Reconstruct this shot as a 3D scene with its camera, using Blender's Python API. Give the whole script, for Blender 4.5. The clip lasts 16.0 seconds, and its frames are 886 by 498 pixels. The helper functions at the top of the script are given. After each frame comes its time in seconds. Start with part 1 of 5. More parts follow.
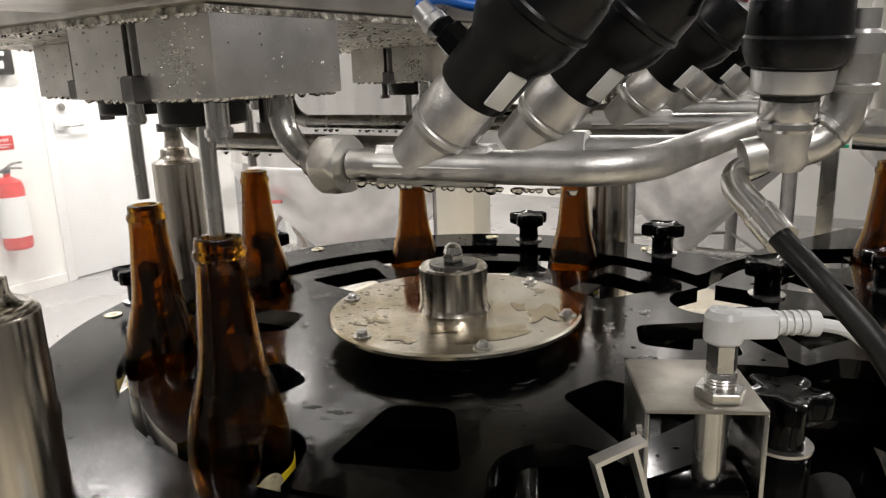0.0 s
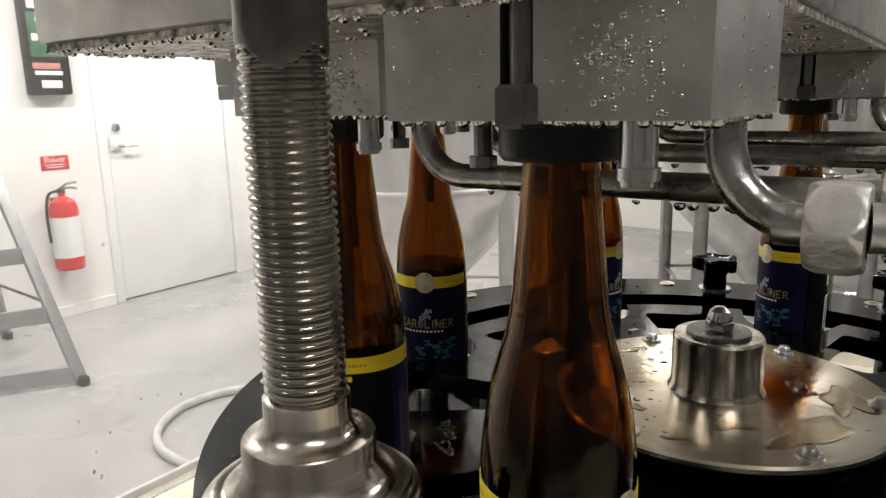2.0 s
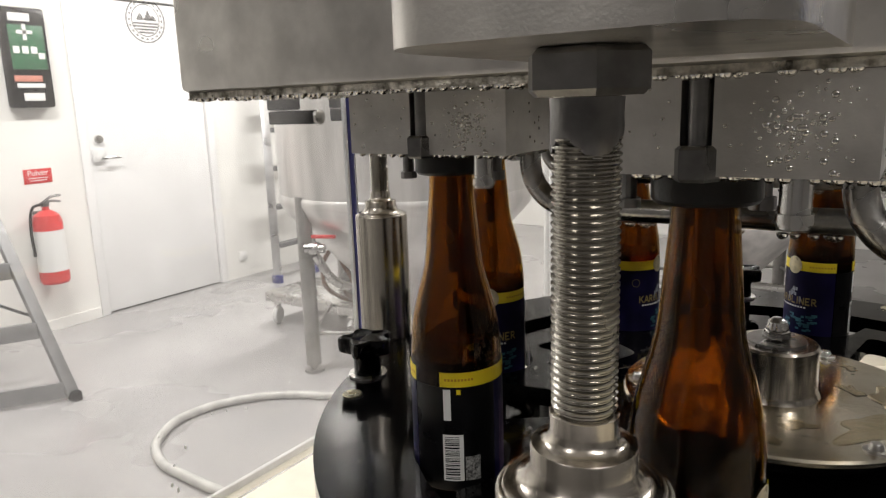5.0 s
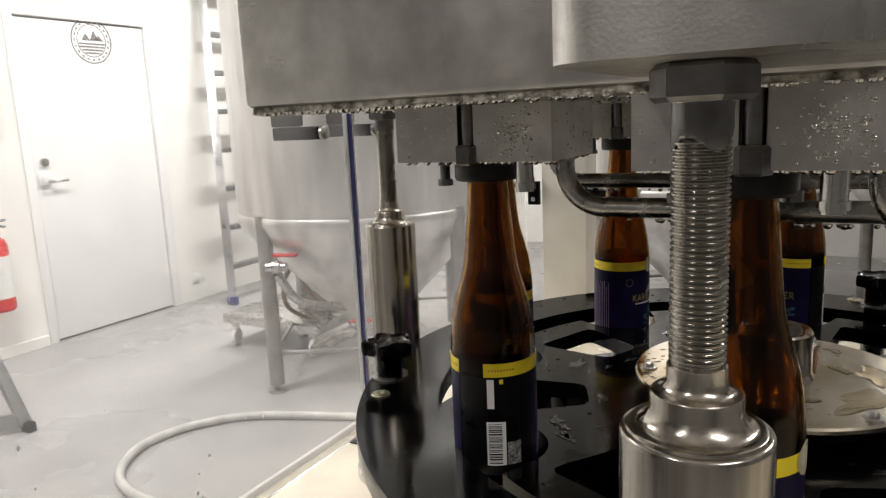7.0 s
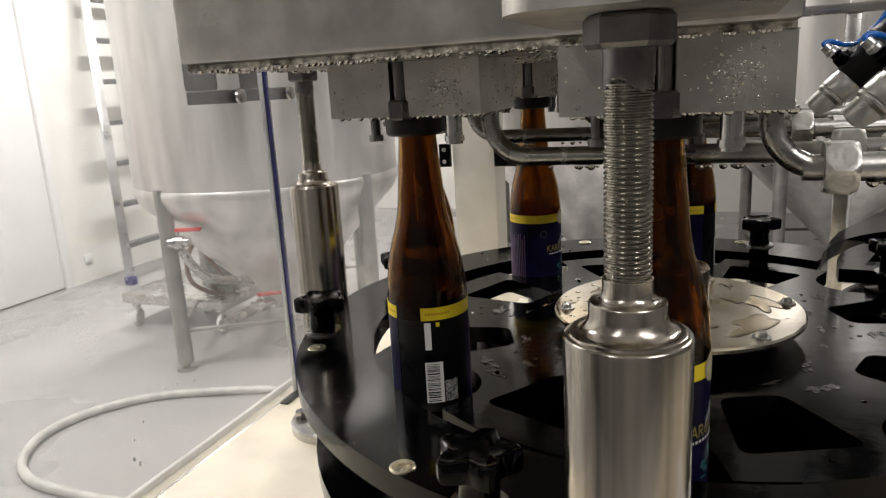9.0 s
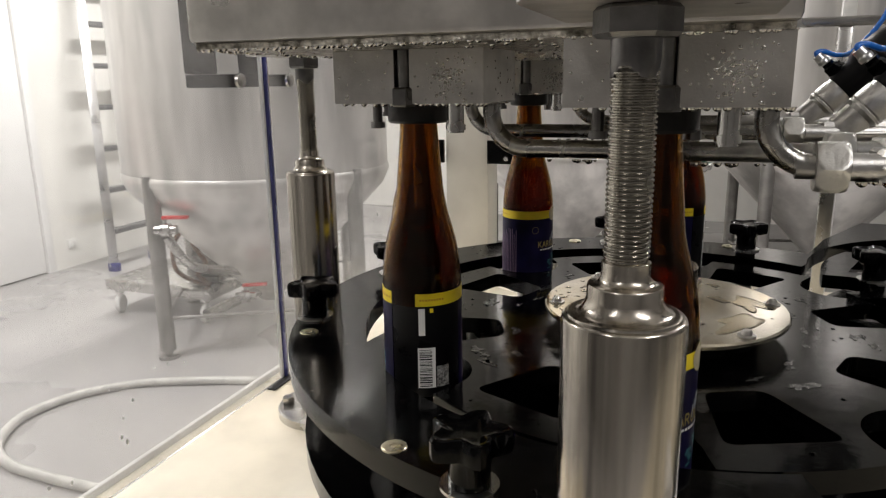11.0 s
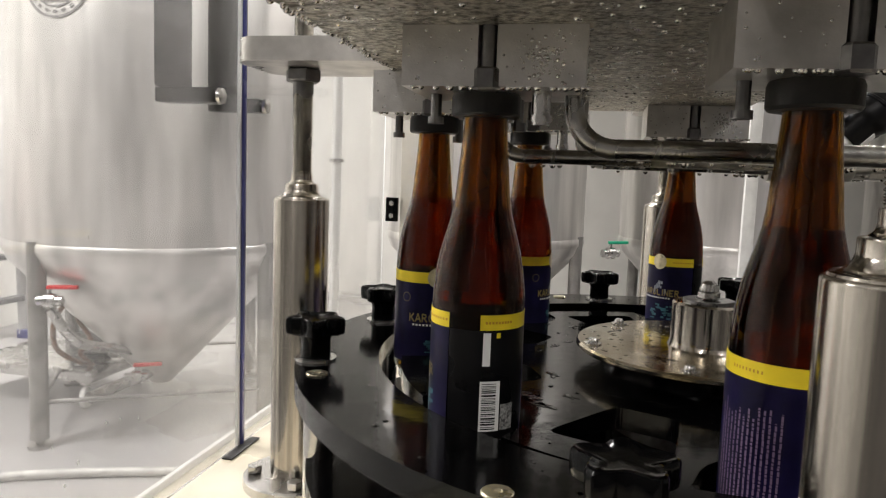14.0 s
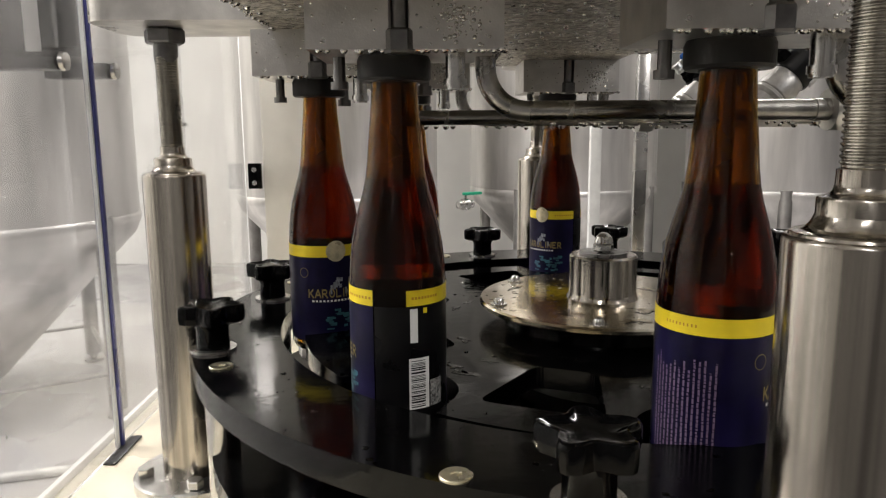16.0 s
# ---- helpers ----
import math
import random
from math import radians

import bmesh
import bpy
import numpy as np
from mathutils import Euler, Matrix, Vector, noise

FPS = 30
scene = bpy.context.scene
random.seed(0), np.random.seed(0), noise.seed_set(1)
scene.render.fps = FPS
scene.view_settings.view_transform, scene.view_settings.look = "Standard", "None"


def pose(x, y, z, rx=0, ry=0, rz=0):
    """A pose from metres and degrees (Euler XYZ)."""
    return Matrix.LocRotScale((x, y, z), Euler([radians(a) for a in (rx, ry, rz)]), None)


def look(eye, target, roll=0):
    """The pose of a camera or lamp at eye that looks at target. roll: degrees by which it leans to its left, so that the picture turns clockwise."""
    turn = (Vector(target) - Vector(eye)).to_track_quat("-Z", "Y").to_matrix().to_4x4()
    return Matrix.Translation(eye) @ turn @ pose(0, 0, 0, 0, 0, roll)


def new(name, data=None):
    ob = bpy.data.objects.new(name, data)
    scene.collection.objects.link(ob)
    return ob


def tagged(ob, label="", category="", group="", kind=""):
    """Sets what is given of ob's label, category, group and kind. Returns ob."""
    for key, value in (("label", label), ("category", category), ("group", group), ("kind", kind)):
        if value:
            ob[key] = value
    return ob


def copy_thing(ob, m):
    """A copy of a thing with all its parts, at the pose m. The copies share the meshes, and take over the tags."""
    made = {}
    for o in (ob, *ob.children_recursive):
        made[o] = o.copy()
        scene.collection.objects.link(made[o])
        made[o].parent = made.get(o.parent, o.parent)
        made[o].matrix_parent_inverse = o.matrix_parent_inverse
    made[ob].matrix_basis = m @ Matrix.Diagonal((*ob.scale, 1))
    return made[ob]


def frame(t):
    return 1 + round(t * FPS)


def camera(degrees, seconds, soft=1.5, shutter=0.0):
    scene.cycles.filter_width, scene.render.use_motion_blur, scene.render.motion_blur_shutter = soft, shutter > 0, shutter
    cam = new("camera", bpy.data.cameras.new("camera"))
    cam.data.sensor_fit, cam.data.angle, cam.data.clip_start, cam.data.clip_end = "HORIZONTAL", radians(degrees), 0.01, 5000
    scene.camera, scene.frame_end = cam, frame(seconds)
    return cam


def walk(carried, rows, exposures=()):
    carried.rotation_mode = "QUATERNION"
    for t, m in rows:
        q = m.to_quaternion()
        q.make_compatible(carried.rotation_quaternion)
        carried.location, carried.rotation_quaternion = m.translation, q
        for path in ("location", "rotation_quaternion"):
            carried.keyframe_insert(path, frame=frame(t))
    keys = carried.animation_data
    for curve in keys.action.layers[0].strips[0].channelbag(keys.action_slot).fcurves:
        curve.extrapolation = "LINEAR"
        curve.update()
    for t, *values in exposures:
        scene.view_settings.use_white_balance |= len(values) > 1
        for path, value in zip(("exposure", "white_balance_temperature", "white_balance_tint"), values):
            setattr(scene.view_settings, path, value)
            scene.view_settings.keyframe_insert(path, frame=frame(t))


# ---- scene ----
cam = camera(64.3, 16.0, soft=1.2)
PATH = [
    (0, (0.368, -0.569, 1.302), (-0.714, 1.042, 0.818), -1.9),
    (0.5, (0.298, -0.555, 1.304), (-0.765, 1.069, 0.819), -1.4),
    (1, (0.237, -0.550, 1.301), (-0.876, 1.033, 0.795), -1.8),
    (1.5, (0.183, -0.555, 1.301), (-0.981, 1.009, 0.853), -2.1),
    (2, (0.138, -0.551, 1.302), (-1.015, 1.029, 0.883), -1.4),
    (2.5, (0.147, -0.566, 1.3), (-0.989, 1.04, 0.94), 0.4),
    (3, (0.148, -0.575, 1.304), (-0.974, 1.036, 0.922), 0.6),
    (3.5, (0.131, -0.582, 1.301), (-0.913, 1.078, 0.906), 2.5),
    (4, (0.114, -0.599, 1.314), (-0.929, 1.068, 0.947), 2.8),
    (4.5, (0.102, -0.603, 1.315), (-0.858, 1.098, 0.884), 1.4),
    (5, (0.088, -0.636, 1.327), (-1.005, 0.99, 0.92), -1.9),
    (5.2, (0.076, -0.649, 1.32), (-1.03, 0.961, 0.89), -1.8),
    (7.3, (0.048, -0.712, 1.326), (-0.894, 1.014, 0.963), -2.5),
    (7.5, (0.047, -0.713, 1.324), (-0.88, 1.018, 0.948), -2.4),
    (8, (0.045, -0.723, 1.323), (-0.825, 1.029, 0.905), -2.2),
    (8.5, (0.043, -0.738, 1.323), (-0.71, 1.063, 0.887), -2.1),
    (9, (0.041, -0.751, 1.318), (-0.678, 1.058, 0.856), -3.3),
    (11.3, (0.036, -0.766, 1.307), (-0.639, 1.058, 0.839), -0.1),
    (11.5, (0.038, -0.767, 1.303), (-0.642, 1.049, 0.816), 0.5),
    (12, (0.037, -0.768, 1.291), (-0.664, 1.035, 0.783), 1.2),
    (12.5, (0.021, -0.753, 1.268), (-0.603, 1.109, 0.887), 1.6),
    (13, (-0.003, -0.74, 1.252), (-0.621, 1.141, 0.967), 1.0),
    (13.5, (-0.059, -0.733, 1.233), (-0.568, 1.186, 0.994), 1.7),
    (14, (-0.117, -0.728, 1.232), (-0.511, 1.223, 1.028), 2.1),
    (14.5, (-0.133, -0.716, 1.235), (-0.349, 1.25, 0.936), 0.7),
    (15, (-0.152, -0.697, 1.233), (-0.312, 1.277, 0.957), -0.2),
    (15.5, (-0.167, -0.705, 1.24), (-0.158, 1.276, 0.969), -0.1),
    (16, (-0.169, -0.708, 1.241), (-0.137, 1.265, 0.917), -0.4),
]
walk(cam, [(t, look(eye, target, roll)) for t, eye, target, roll in PATH],
     [(0.0, 0.0), (1.0, -0.03), (2.0, -0.2), (5.0, -0.24), (7.5, -0.32), (12.0, -0.36), (12.5, -0.38), (13.0, -0.25), (14.0, -0.04), (16.0, 0.02)])

# ---- world and light ----
world = bpy.data.worlds.new("world")
scene.world = world
world.use_nodes = True
world.node_tree.nodes["Background"].inputs[0].default_value = (0.9, 0.93, 1.0, 1)
world.node_tree.nodes["Background"].inputs[1].default_value = 0.05
scene.view_settings.exposure = 0.0


def area(name, x, y, z, sx, sy, power, colour=(1.0, 0.958, 0.932)):
    data = bpy.data.lights.new(name, "AREA")
    data.shape, data.size, data.size_y, data.energy, data.color = "RECTANGLE", sx, sy, power, colour
    ob = new(name, data)
    ob.matrix_world = pose(x, y, z)
    return ob


# Assumed lamps out of view; the southern two are added to brighten the head.
for lx, ly, power in ((-2.9, 0.6, 112), (-2.9, 3.3, 108), (-0.7, 2.3, 46), (1.5, 2.6, 50), (1.9, -1.4, 52), (-0.9, -2.5, 22)):
    area("ceiling_light", lx, ly, 2.93, 0.16, 1.4, power)


# ---- materials ----
def mat(name, base, rough=0.5, metal=0.0, vary=0.15, scale=30.0, bump=0.0, bump_scale=200.0, rough_vary=0.1, spec=0.5, tint=None, stretch=None, coat=0.0):
    m = bpy.data.materials.new(name)
    m.use_nodes = True
    nt = m.node_tree
    b = nt.nodes["Principled BSDF"]
    b.inputs["Metallic"].default_value = metal
    b.inputs["Specular IOR Level"].default_value = spec
    b.inputs["Coat Weight"].default_value = coat
    b.inputs["Coat Roughness"].default_value = 0.05
    tc = nt.nodes.new("ShaderNodeTexCoord")
    mp = nt.nodes.new("ShaderNodeMapping")
    if stretch:
        mp.inputs["Scale"].default_value = stretch
    nt.links.new(tc.outputs["Object"], mp.inputs["Vector"])
    n1 = nt.nodes.new("ShaderNodeTexNoise")
    n1.inputs["Scale"].default_value, n1.inputs["Detail"].default_value = scale, 6
    nt.links.new(mp.outputs[0], n1.inputs["Vector"])
    mix = nt.nodes.new("ShaderNodeMix")
    mix.data_type = "RGBA"
    dark = tint if tint else tuple(c * (1 - vary) for c in base)
    light = tuple(min(1.0, c * (1 + vary * 0.5)) for c in base)
    mix.inputs[6].default_value, mix.inputs[7].default_value = (*dark, 1), (*light, 1)
    ramp = nt.nodes.new("ShaderNodeMapRange")
    ramp.inputs[1].default_value, ramp.inputs[2].default_value = 0.35, 0.65
    nt.links.new(n1.outputs["Fac"], ramp.inputs[0])
    nt.links.new(ramp.outputs[0], mix.inputs[0])
    nt.links.new(mix.outputs[2], b.inputs["Base Color"])
    n2 = nt.nodes.new("ShaderNodeTexNoise")
    n2.inputs["Scale"].default_value, n2.inputs["Detail"].default_value = scale * 0.37, 4
    nt.links.new(mp.outputs[0], n2.inputs["Vector"])
    rr = nt.nodes.new("ShaderNodeMapRange")
    rr.inputs[1].default_value, rr.inputs[2].default_value = 0.35, 0.65
    rr.inputs[3].default_value, rr.inputs[4].default_value = max(0.02, rough - rough_vary), min(1.0, rough + rough_vary)
    nt.links.new(n2.outputs["Fac"], rr.inputs[0])
    nt.links.new(rr.outputs[0], b.inputs["Roughness"])
    if bump:
        n3 = nt.nodes.new("ShaderNodeTexNoise")
        n3.inputs["Scale"].default_value, n3.inputs["Detail"].default_value = bump_scale, 5
        nt.links.new(mp.outputs[0], n3.inputs["Vector"])
        bp = nt.nodes.new("ShaderNodeBump")
        bp.inputs["Strength"].default_value, bp.inputs["Distance"].default_value = bump, 0.002
        nt.links.new(n3.outputs["Fac"], bp.inputs["Height"])
        nt.links.new(bp.outputs[0], b.inputs["Normal"])
    return m


def glass(name, colour, rough=0.02, ior=1.5, spec=0.5):
    m = bpy.data.materials.new(name)
    m.use_nodes = True
    nt = m.node_tree
    b = nt.nodes["Principled BSDF"]
    b.inputs["Transmission Weight"].default_value = 1.0
    b.inputs["IOR"].default_value = ior
    b.inputs["Specular IOR Level"].default_value = spec
    n = nt.nodes.new("ShaderNodeTexNoise")
    n.inputs["Scale"].default_value = 25
    mix = nt.nodes.new("ShaderNodeMix")
    mix.data_type = "RGBA"
    mix.inputs[6].default_value, mix.inputs[7].default_value = (*[c * 0.9 for c in colour], 1), (*colour, 1)
    nt.links.new(n.outputs["Fac"], mix.inputs[0])
    nt.links.new(mix.outputs[2], b.inputs["Base Color"])
    rr = nt.nodes.new("ShaderNodeMapRange")
    rr.inputs[3].default_value, rr.inputs[4].default_value = rough * 0.5, rough * 1.6
    nt.links.new(n.outputs["Fac"], rr.inputs[0])
    nt.links.new(rr.outputs[0], b.inputs["Roughness"])
    return m


STEEL = mat("brushed_steel", (0.60, 0.59, 0.57), 0.24, 1.0, 0.12, 40, 0.05, 400, 0.07)
# Upright colour streaks stand in for bands reflected in the columns.
TURNED = mat("banded_turned_steel", (0.54, 0.50, 0.44), 0.18, 1.0, 0.52, 90, 0.03, 500, 0.07, stretch=(1, 1, 0.015))
CAST = mat("blasted_steel", (0.60, 0.59, 0.57), 0.42, 1.0, 0.22, 60, 0.12, 500, 0.12)
# Elbow steel darkened in its colour for the dark surroundings it reflects.
PIPEM = mat("wet_dimmed_pipe_steel", (0.42, 0.41, 0.385), 0.27, 1.0, 0.35, 70, 0.16, 260, 0.10)
# Nut steel lightened in its colour for the ceiling light it catches.
NUTM = mat("wet_lit_nut_steel", (0.76, 0.75, 0.72), 0.44, 1.0, 0.18, 60, 0.22, 240, 0.14)
BLOCKM = mat("milled_steel", (0.63, 0.61, 0.575), 0.36, 1.0, 0.20, 35, 0.08, 600, 0.09)
WETPLATE = mat("condensation_steel", (0.50, 0.47, 0.41), 0.40, 0.9, 0.45, 190, 1.0, 230, 0.15, tint=(0.12, 0.11, 0.085))
DARKSTEEL = mat("dark_steel", (0.20, 0.195, 0.19), 0.35, 1.0, 0.3, 60, 0.08, 500, 0.1)
THREADM = mat("threaded_steel", (0.42, 0.40, 0.355), 0.20, 1.0, 0.25, 60, 0.06, 300, 0.08)
BLACKPL = mat("black_plastic", (0.0016, 0.0016, 0.0018), 0.13, 0.0, 0.4, 14, 0.05, 40, 0.06, spec=0.14)
MATTBLACK = mat("matt_black_plastic", (0.0035, 0.0035, 0.0040), 0.34, 0.0, 0.3, 40, 0.10, 260, 0.10, spec=0.28)
DECKM = mat("wet_black_plastic", (0.0012, 0.0012, 0.0013), 0.10, 0.0, 0.5, 15, 0.09, 60, 0.06, spec=0.22)
DULLSTEEL = mat("dull_steel", (0.34, 0.32, 0.28), 0.5, 0.9, 0.25, 40, 0.08, 300, 0.12)
RUBBER = mat("black_rubber", (0.016, 0.0152, 0.0145), 0.40, 0.0, 0.4, 60, 0.1, 300, 0.12, spec=0.3)
HUBM = mat("wet_hub_steel", (0.66, 0.63, 0.55), 0.16, 1.0, 0.28, 14, 0.10, 60, 0.11, tint=(0.50, 0.42, 0.28))
TABLEM = mat("cream_table", (0.66, 0.60, 0.47), 0.30, 0.0, 0.15, 9, 0.1, 40, 0.15, coat=0.4)
FLOORM = mat("grey_floor_coating", (0.36, 0.35, 0.345), 0.32, 0.0, 0.12, 2.5, 0.05, 60, 0.12)
WALLM = mat("white_wall_panel", (0.84, 0.83, 0.79), 0.45, 0.0, 0.05, 3.0, 0.03, 50, 0.1)
DOORM = mat("white_door_paint", (0.86, 0.86, 0.85), 0.35, 0.0, 0.04, 4.0, 0.02, 60, 0.08)
GREYWALL = mat("grey_wall", (0.17, 0.165, 0.16), 0.5, 0.0, 0.08, 3.0, 0.03, 50, 0.1)
CEILM = mat("white_ceiling", (0.82, 0.82, 0.80), 0.6, 0.0, 0.05, 4)
TANKM = mat("tank_steel", (0.80, 0.785, 0.76), 0.40, 1.0, 0.28, 7, 0.04, 120, 0.09, stretch=(1, 1, 0.12))
# Tank steel with the shade below the tanks put into its colour.
LEGM = mat("shaded_tube_steel", (0.37, 0.36, 0.345), 0.42, 0.9, 0.2, 12, 0.04, 200, 0.1)
HOSEM = mat("worn_white_hose", (0.58, 0.57, 0.54), 0.42, 0.0, 0.22, 18, 0.12, 90, 0.12)
LADDERM = mat("dull_aluminium", (0.36, 0.36, 0.36), 0.45, 0.8, 0.15, 20, 0.03, 200, 0.08)
ALUM = mat("aluminium", (0.70, 0.70, 0.70), 0.35, 1.0, 0.1, 20, 0.03, 200, 0.08)
WHITEPL = mat("white_plastic", (0.80, 0.80, 0.78), 0.35, 0.0, 0.08, 30, 0.05, 100)
BLUEPL = mat("blue_edge", (0.045, 0.05, 0.20), 0.3, 0.0, 0.2, 20)
BLUETUBE = mat("blue_tube", (0.02, 0.16, 0.62), 0.3, 0.0, 0.1, 40)
REDM = mat("red_paint", (0.62, 0.03, 0.03), 0.3, 0.0, 0.12, 30, 0.02, 60)
GREENM = mat("green_plastic", (0.02, 0.12, 0.05), 0.4, 0.0, 0.2, 30)
CREAM = mat("cream_post", (0.62, 0.60, 0.54), 0.4, 0.0, 0.08, 12, 0.03, 80)
YELLOW = mat("yellow_paper", (0.85, 0.66, 0.02), 0.45, 0.0, 0.08, 60, 0.05, 300)
NAVY = mat("navy_paper", (0.006, 0.0044, 0.031), 0.4, 0.0, 0.45, 45, 0.04, 300, spec=0.2)
LABELBLACK = mat("black_paper", (0.003, 0.003, 0.0035), 0.35, 0.0, 0.3, 60, 0.04, 300, spec=0.3)
GOLD = mat("pale_gold_foil", (0.62, 0.55, 0.36), 0.35, 0.3, 0.3, 120, 0.2, 500)
PAPERW = mat("white_paper", (0.78, 0.78, 0.76), 0.5, 0.0, 0.06, 60)
TEAL = mat("teal_print", (0.035, 0.13, 0.15), 0.45, 0.0, 0.5, 90)
GOLDPRINT = mat("gold_print", (0.26, 0.20, 0.06), 0.45, 0.0, 0.1, 60)
DIMGOLD = mat("dim_gold_print", (0.13, 0.11, 0.04), 0.5, 0.0, 0.2, 60)
LILAC = mat("lilac_print", (0.17, 0.115, 0.19), 0.5, 0.0, 0.1, 60)
BRASS = mat("worn_brass_steel", (0.62, 0.57, 0.42), 0.3, 0.9, 0.25, 90, 0.1, 300)
AMBER = glass("amber_glass", (0.35, 0.163, 0.012), 0.04, 1.32, 0.5)
BEER = glass("amber_beer", (0.72, 0.15, 0.022), 0.04, 1.24, 0.5)
# Faint amber tint for beer and for the bottles reflected in the hub.
PUDDLE = glass("beer_film", (0.97, 0.92, 0.80), 0.02, 1.3)
CLEAR = glass("clear_acrylic", (0.95, 0.96, 0.96), 0.02, 1.3)


def hazed(m):
    """Dried splash haze low on a clear panel, and a pale brightening veil above."""
    nt = m.node_tree
    out, b = nt.nodes["Material Output"], nt.nodes["Principled BSDF"]
    tc = nt.nodes.new("ShaderNodeTexCoord")
    sep = nt.nodes.new("ShaderNodeSeparateXYZ")
    nt.links.new(tc.outputs["Object"], sep.inputs[0])
    n = nt.nodes.new("ShaderNodeTexNoise")
    n.inputs["Scale"].default_value, n.inputs["Detail"].default_value = 9, 8
    nt.links.new(tc.outputs["Object"], n.inputs["Vector"])
    low = nt.nodes.new("ShaderNodeMapRange")
    low.inputs[1].default_value, low.inputs[2].default_value, low.inputs[3].default_value, low.inputs[4].default_value = 0.9, 1.25, 0.19, 0.13
    nt.links.new(sep.outputs[2], low.inputs[0])
    mul = nt.nodes.new("ShaderNodeMath")
    mul.operation = "MULTIPLY"
    nt.links.new(low.outputs[0], mul.inputs[0])
    nt.links.new(n.outputs["Fac"], mul.inputs[1])
    tr = nt.nodes.new("ShaderNodeBsdfTranslucent")
    tr.inputs[0].default_value = (0.78, 0.76, 0.74, 1)
    mix = nt.nodes.new("ShaderNodeMixShader")
    nt.links.new(mul.outputs[0], mix.inputs[0])
    nt.links.new(b.outputs[0], mix.inputs[1])
    nt.links.new(tr.outputs[0], mix.inputs[2])
    nt.links.new(mix.outputs[0], out.inputs[0])


hazed(CLEAR)
WATER = glass("water_drop", (0.97, 0.98, 0.98), 0.02, 1.33)
BEAD = mat("wet_bead_steel", (0.52, 0.51, 0.49), 0.16, 1.0, 0.1, 80, 0.0)
MILKY = mat("milky_tube", (0.75, 0.76, 0.76), 0.3, 0.0, 0.06, 40)


# ---- mesh helpers ----
def obj(name, bm, material, parent=None, label="", smooth=40):
    me = bpy.data.meshes.new(name)
    bmesh.ops.recalc_face_normals(bm, faces=bm.faces)
    bm.to_mesh(me)
    bm.free()
    if smooth:
        me.shade_smooth()
        me.set_sharp_from_angle(angle=radians(smooth))
    me.materials.append(material)
    ob = new(name, me)
    if parent:
        ob.parent = parent
    if label:
        tagged(ob, label)
    return ob


def part(name, bm, material, parent, label=""):
    return obj(name, bm, material, parent, label, 30)


def empty(name, m=None):
    ob = new(name)
    ob.empty_display_size = 0.02
    if m is not None:
        ob.matrix_world = m
    return ob


def B():
    return bmesh.new()


def box(bm, x0, y0, z0, x1, y1, z1, bevel=0.0, m=None):
    vs = [bm.verts.new((x, y, z)) for x in (x0, x1) for y in (y0, y1) for z in (z0, z1)]
    fs = [bm.faces.new([vs[i] for i in f]) for f in ((0, 1, 3, 2), (4, 6, 7, 5), (0, 4, 5, 1), (2, 3, 7, 6), (0, 2, 6, 4), (1, 5, 7, 3))]
    out = list(vs)
    if bevel:
        es = {e for f in fs for e in f.edges}
        r = bmesh.ops.bevel(bm, geom=list(es), offset=bevel, segments=2, affect="EDGES", profile=0.5)
        out = list({v for f in r["faces"] for v in f.verts} | {v for v in vs if v.is_valid})
    if m is not None:
        bmesh.ops.transform(bm, matrix=m, verts=out)
    return bm


def lathe(bm, profile, seg=32, m=None, cap=True):
    """Turns a profile of (radius, height) about z."""
    rings = []
    for r, z in profile:
        if r < 1e-6:
            rings.append([bm.verts.new((0, 0, z))])
        else:
            rings.append([bm.verts.new((r * math.cos(2 * math.pi * i / seg), r * math.sin(2 * math.pi * i / seg), z)) for i in range(seg)])
    for a, b in zip(rings, rings[1:]):
        for i in range(seg):
            j = (i + 1) % seg
            q = [a[i % len(a)], a[j % len(a)], b[j % len(b)], b[i % len(b)]]
            q = list(dict.fromkeys(q))
            if len(q) > 2:
                bm.faces.new(q)
    if cap:
        for ring in (rings[0], rings[-1]):
            if len(ring) > 2:
                bm.faces.new(ring)
    if m is not None:
        bmesh.ops.transform(bm, matrix=m, verts=[v for ring in rings for v in ring])
    return bm


def along(p0, p1):
    p0, p1 = Vector(p0), Vector(p1)
    d = p1 - p0
    return Matrix.Translation(p0) @ d.to_track_quat("Z", "Y").to_matrix().to_4x4(), d.length


def rod(bm, p0, p1, r, seg=16, r1=None):
    m, n = along(p0, p1)
    return lathe(bm, [(r, 0), (r if r1 is None else r1, n)], seg, m)


def hexrod(bm, p0, p1, r, chamfer=0.0015):
    m, n = along(p0, p1)
    return lathe(bm, [(r - chamfer, 0), (r, chamfer), (r, n - chamfer), (r - chamfer, n)], 6, m)


def chamfered_nut(bm, p0, p1, r):
    """A hexagonal nut whose corners are turned off round at both ends."""
    m, n = along(p0, p1)
    rings = []
    for z, cap in ((0.0, 0.86), (0.0012, 0.905), (0.0026, 0.955), (0.0042, 1.0), (n - 0.0042, 1.0), (n - 0.0026, 0.955), (n - 0.0012, 0.905), (n, 0.86)):
        ring = []
        for i in range(60):
            a = 2 * math.pi * i / 60
            flat = 0.866 / math.cos((a % (math.pi / 3)) - math.pi / 6)
            q = r * min(flat, cap)
            ring.append(bm.verts.new(m @ Vector((q * math.cos(a), q * math.sin(a), z))))
        rings.append(ring)
    for a, b in zip(rings, rings[1:]):
        for i in range(60):
            bm.faces.new((a[i], a[(i + 1) % 60], b[(i + 1) % 60], b[i]))
    bm.faces.new(rings[0]), bm.faces.new(rings[-1])
    return bm


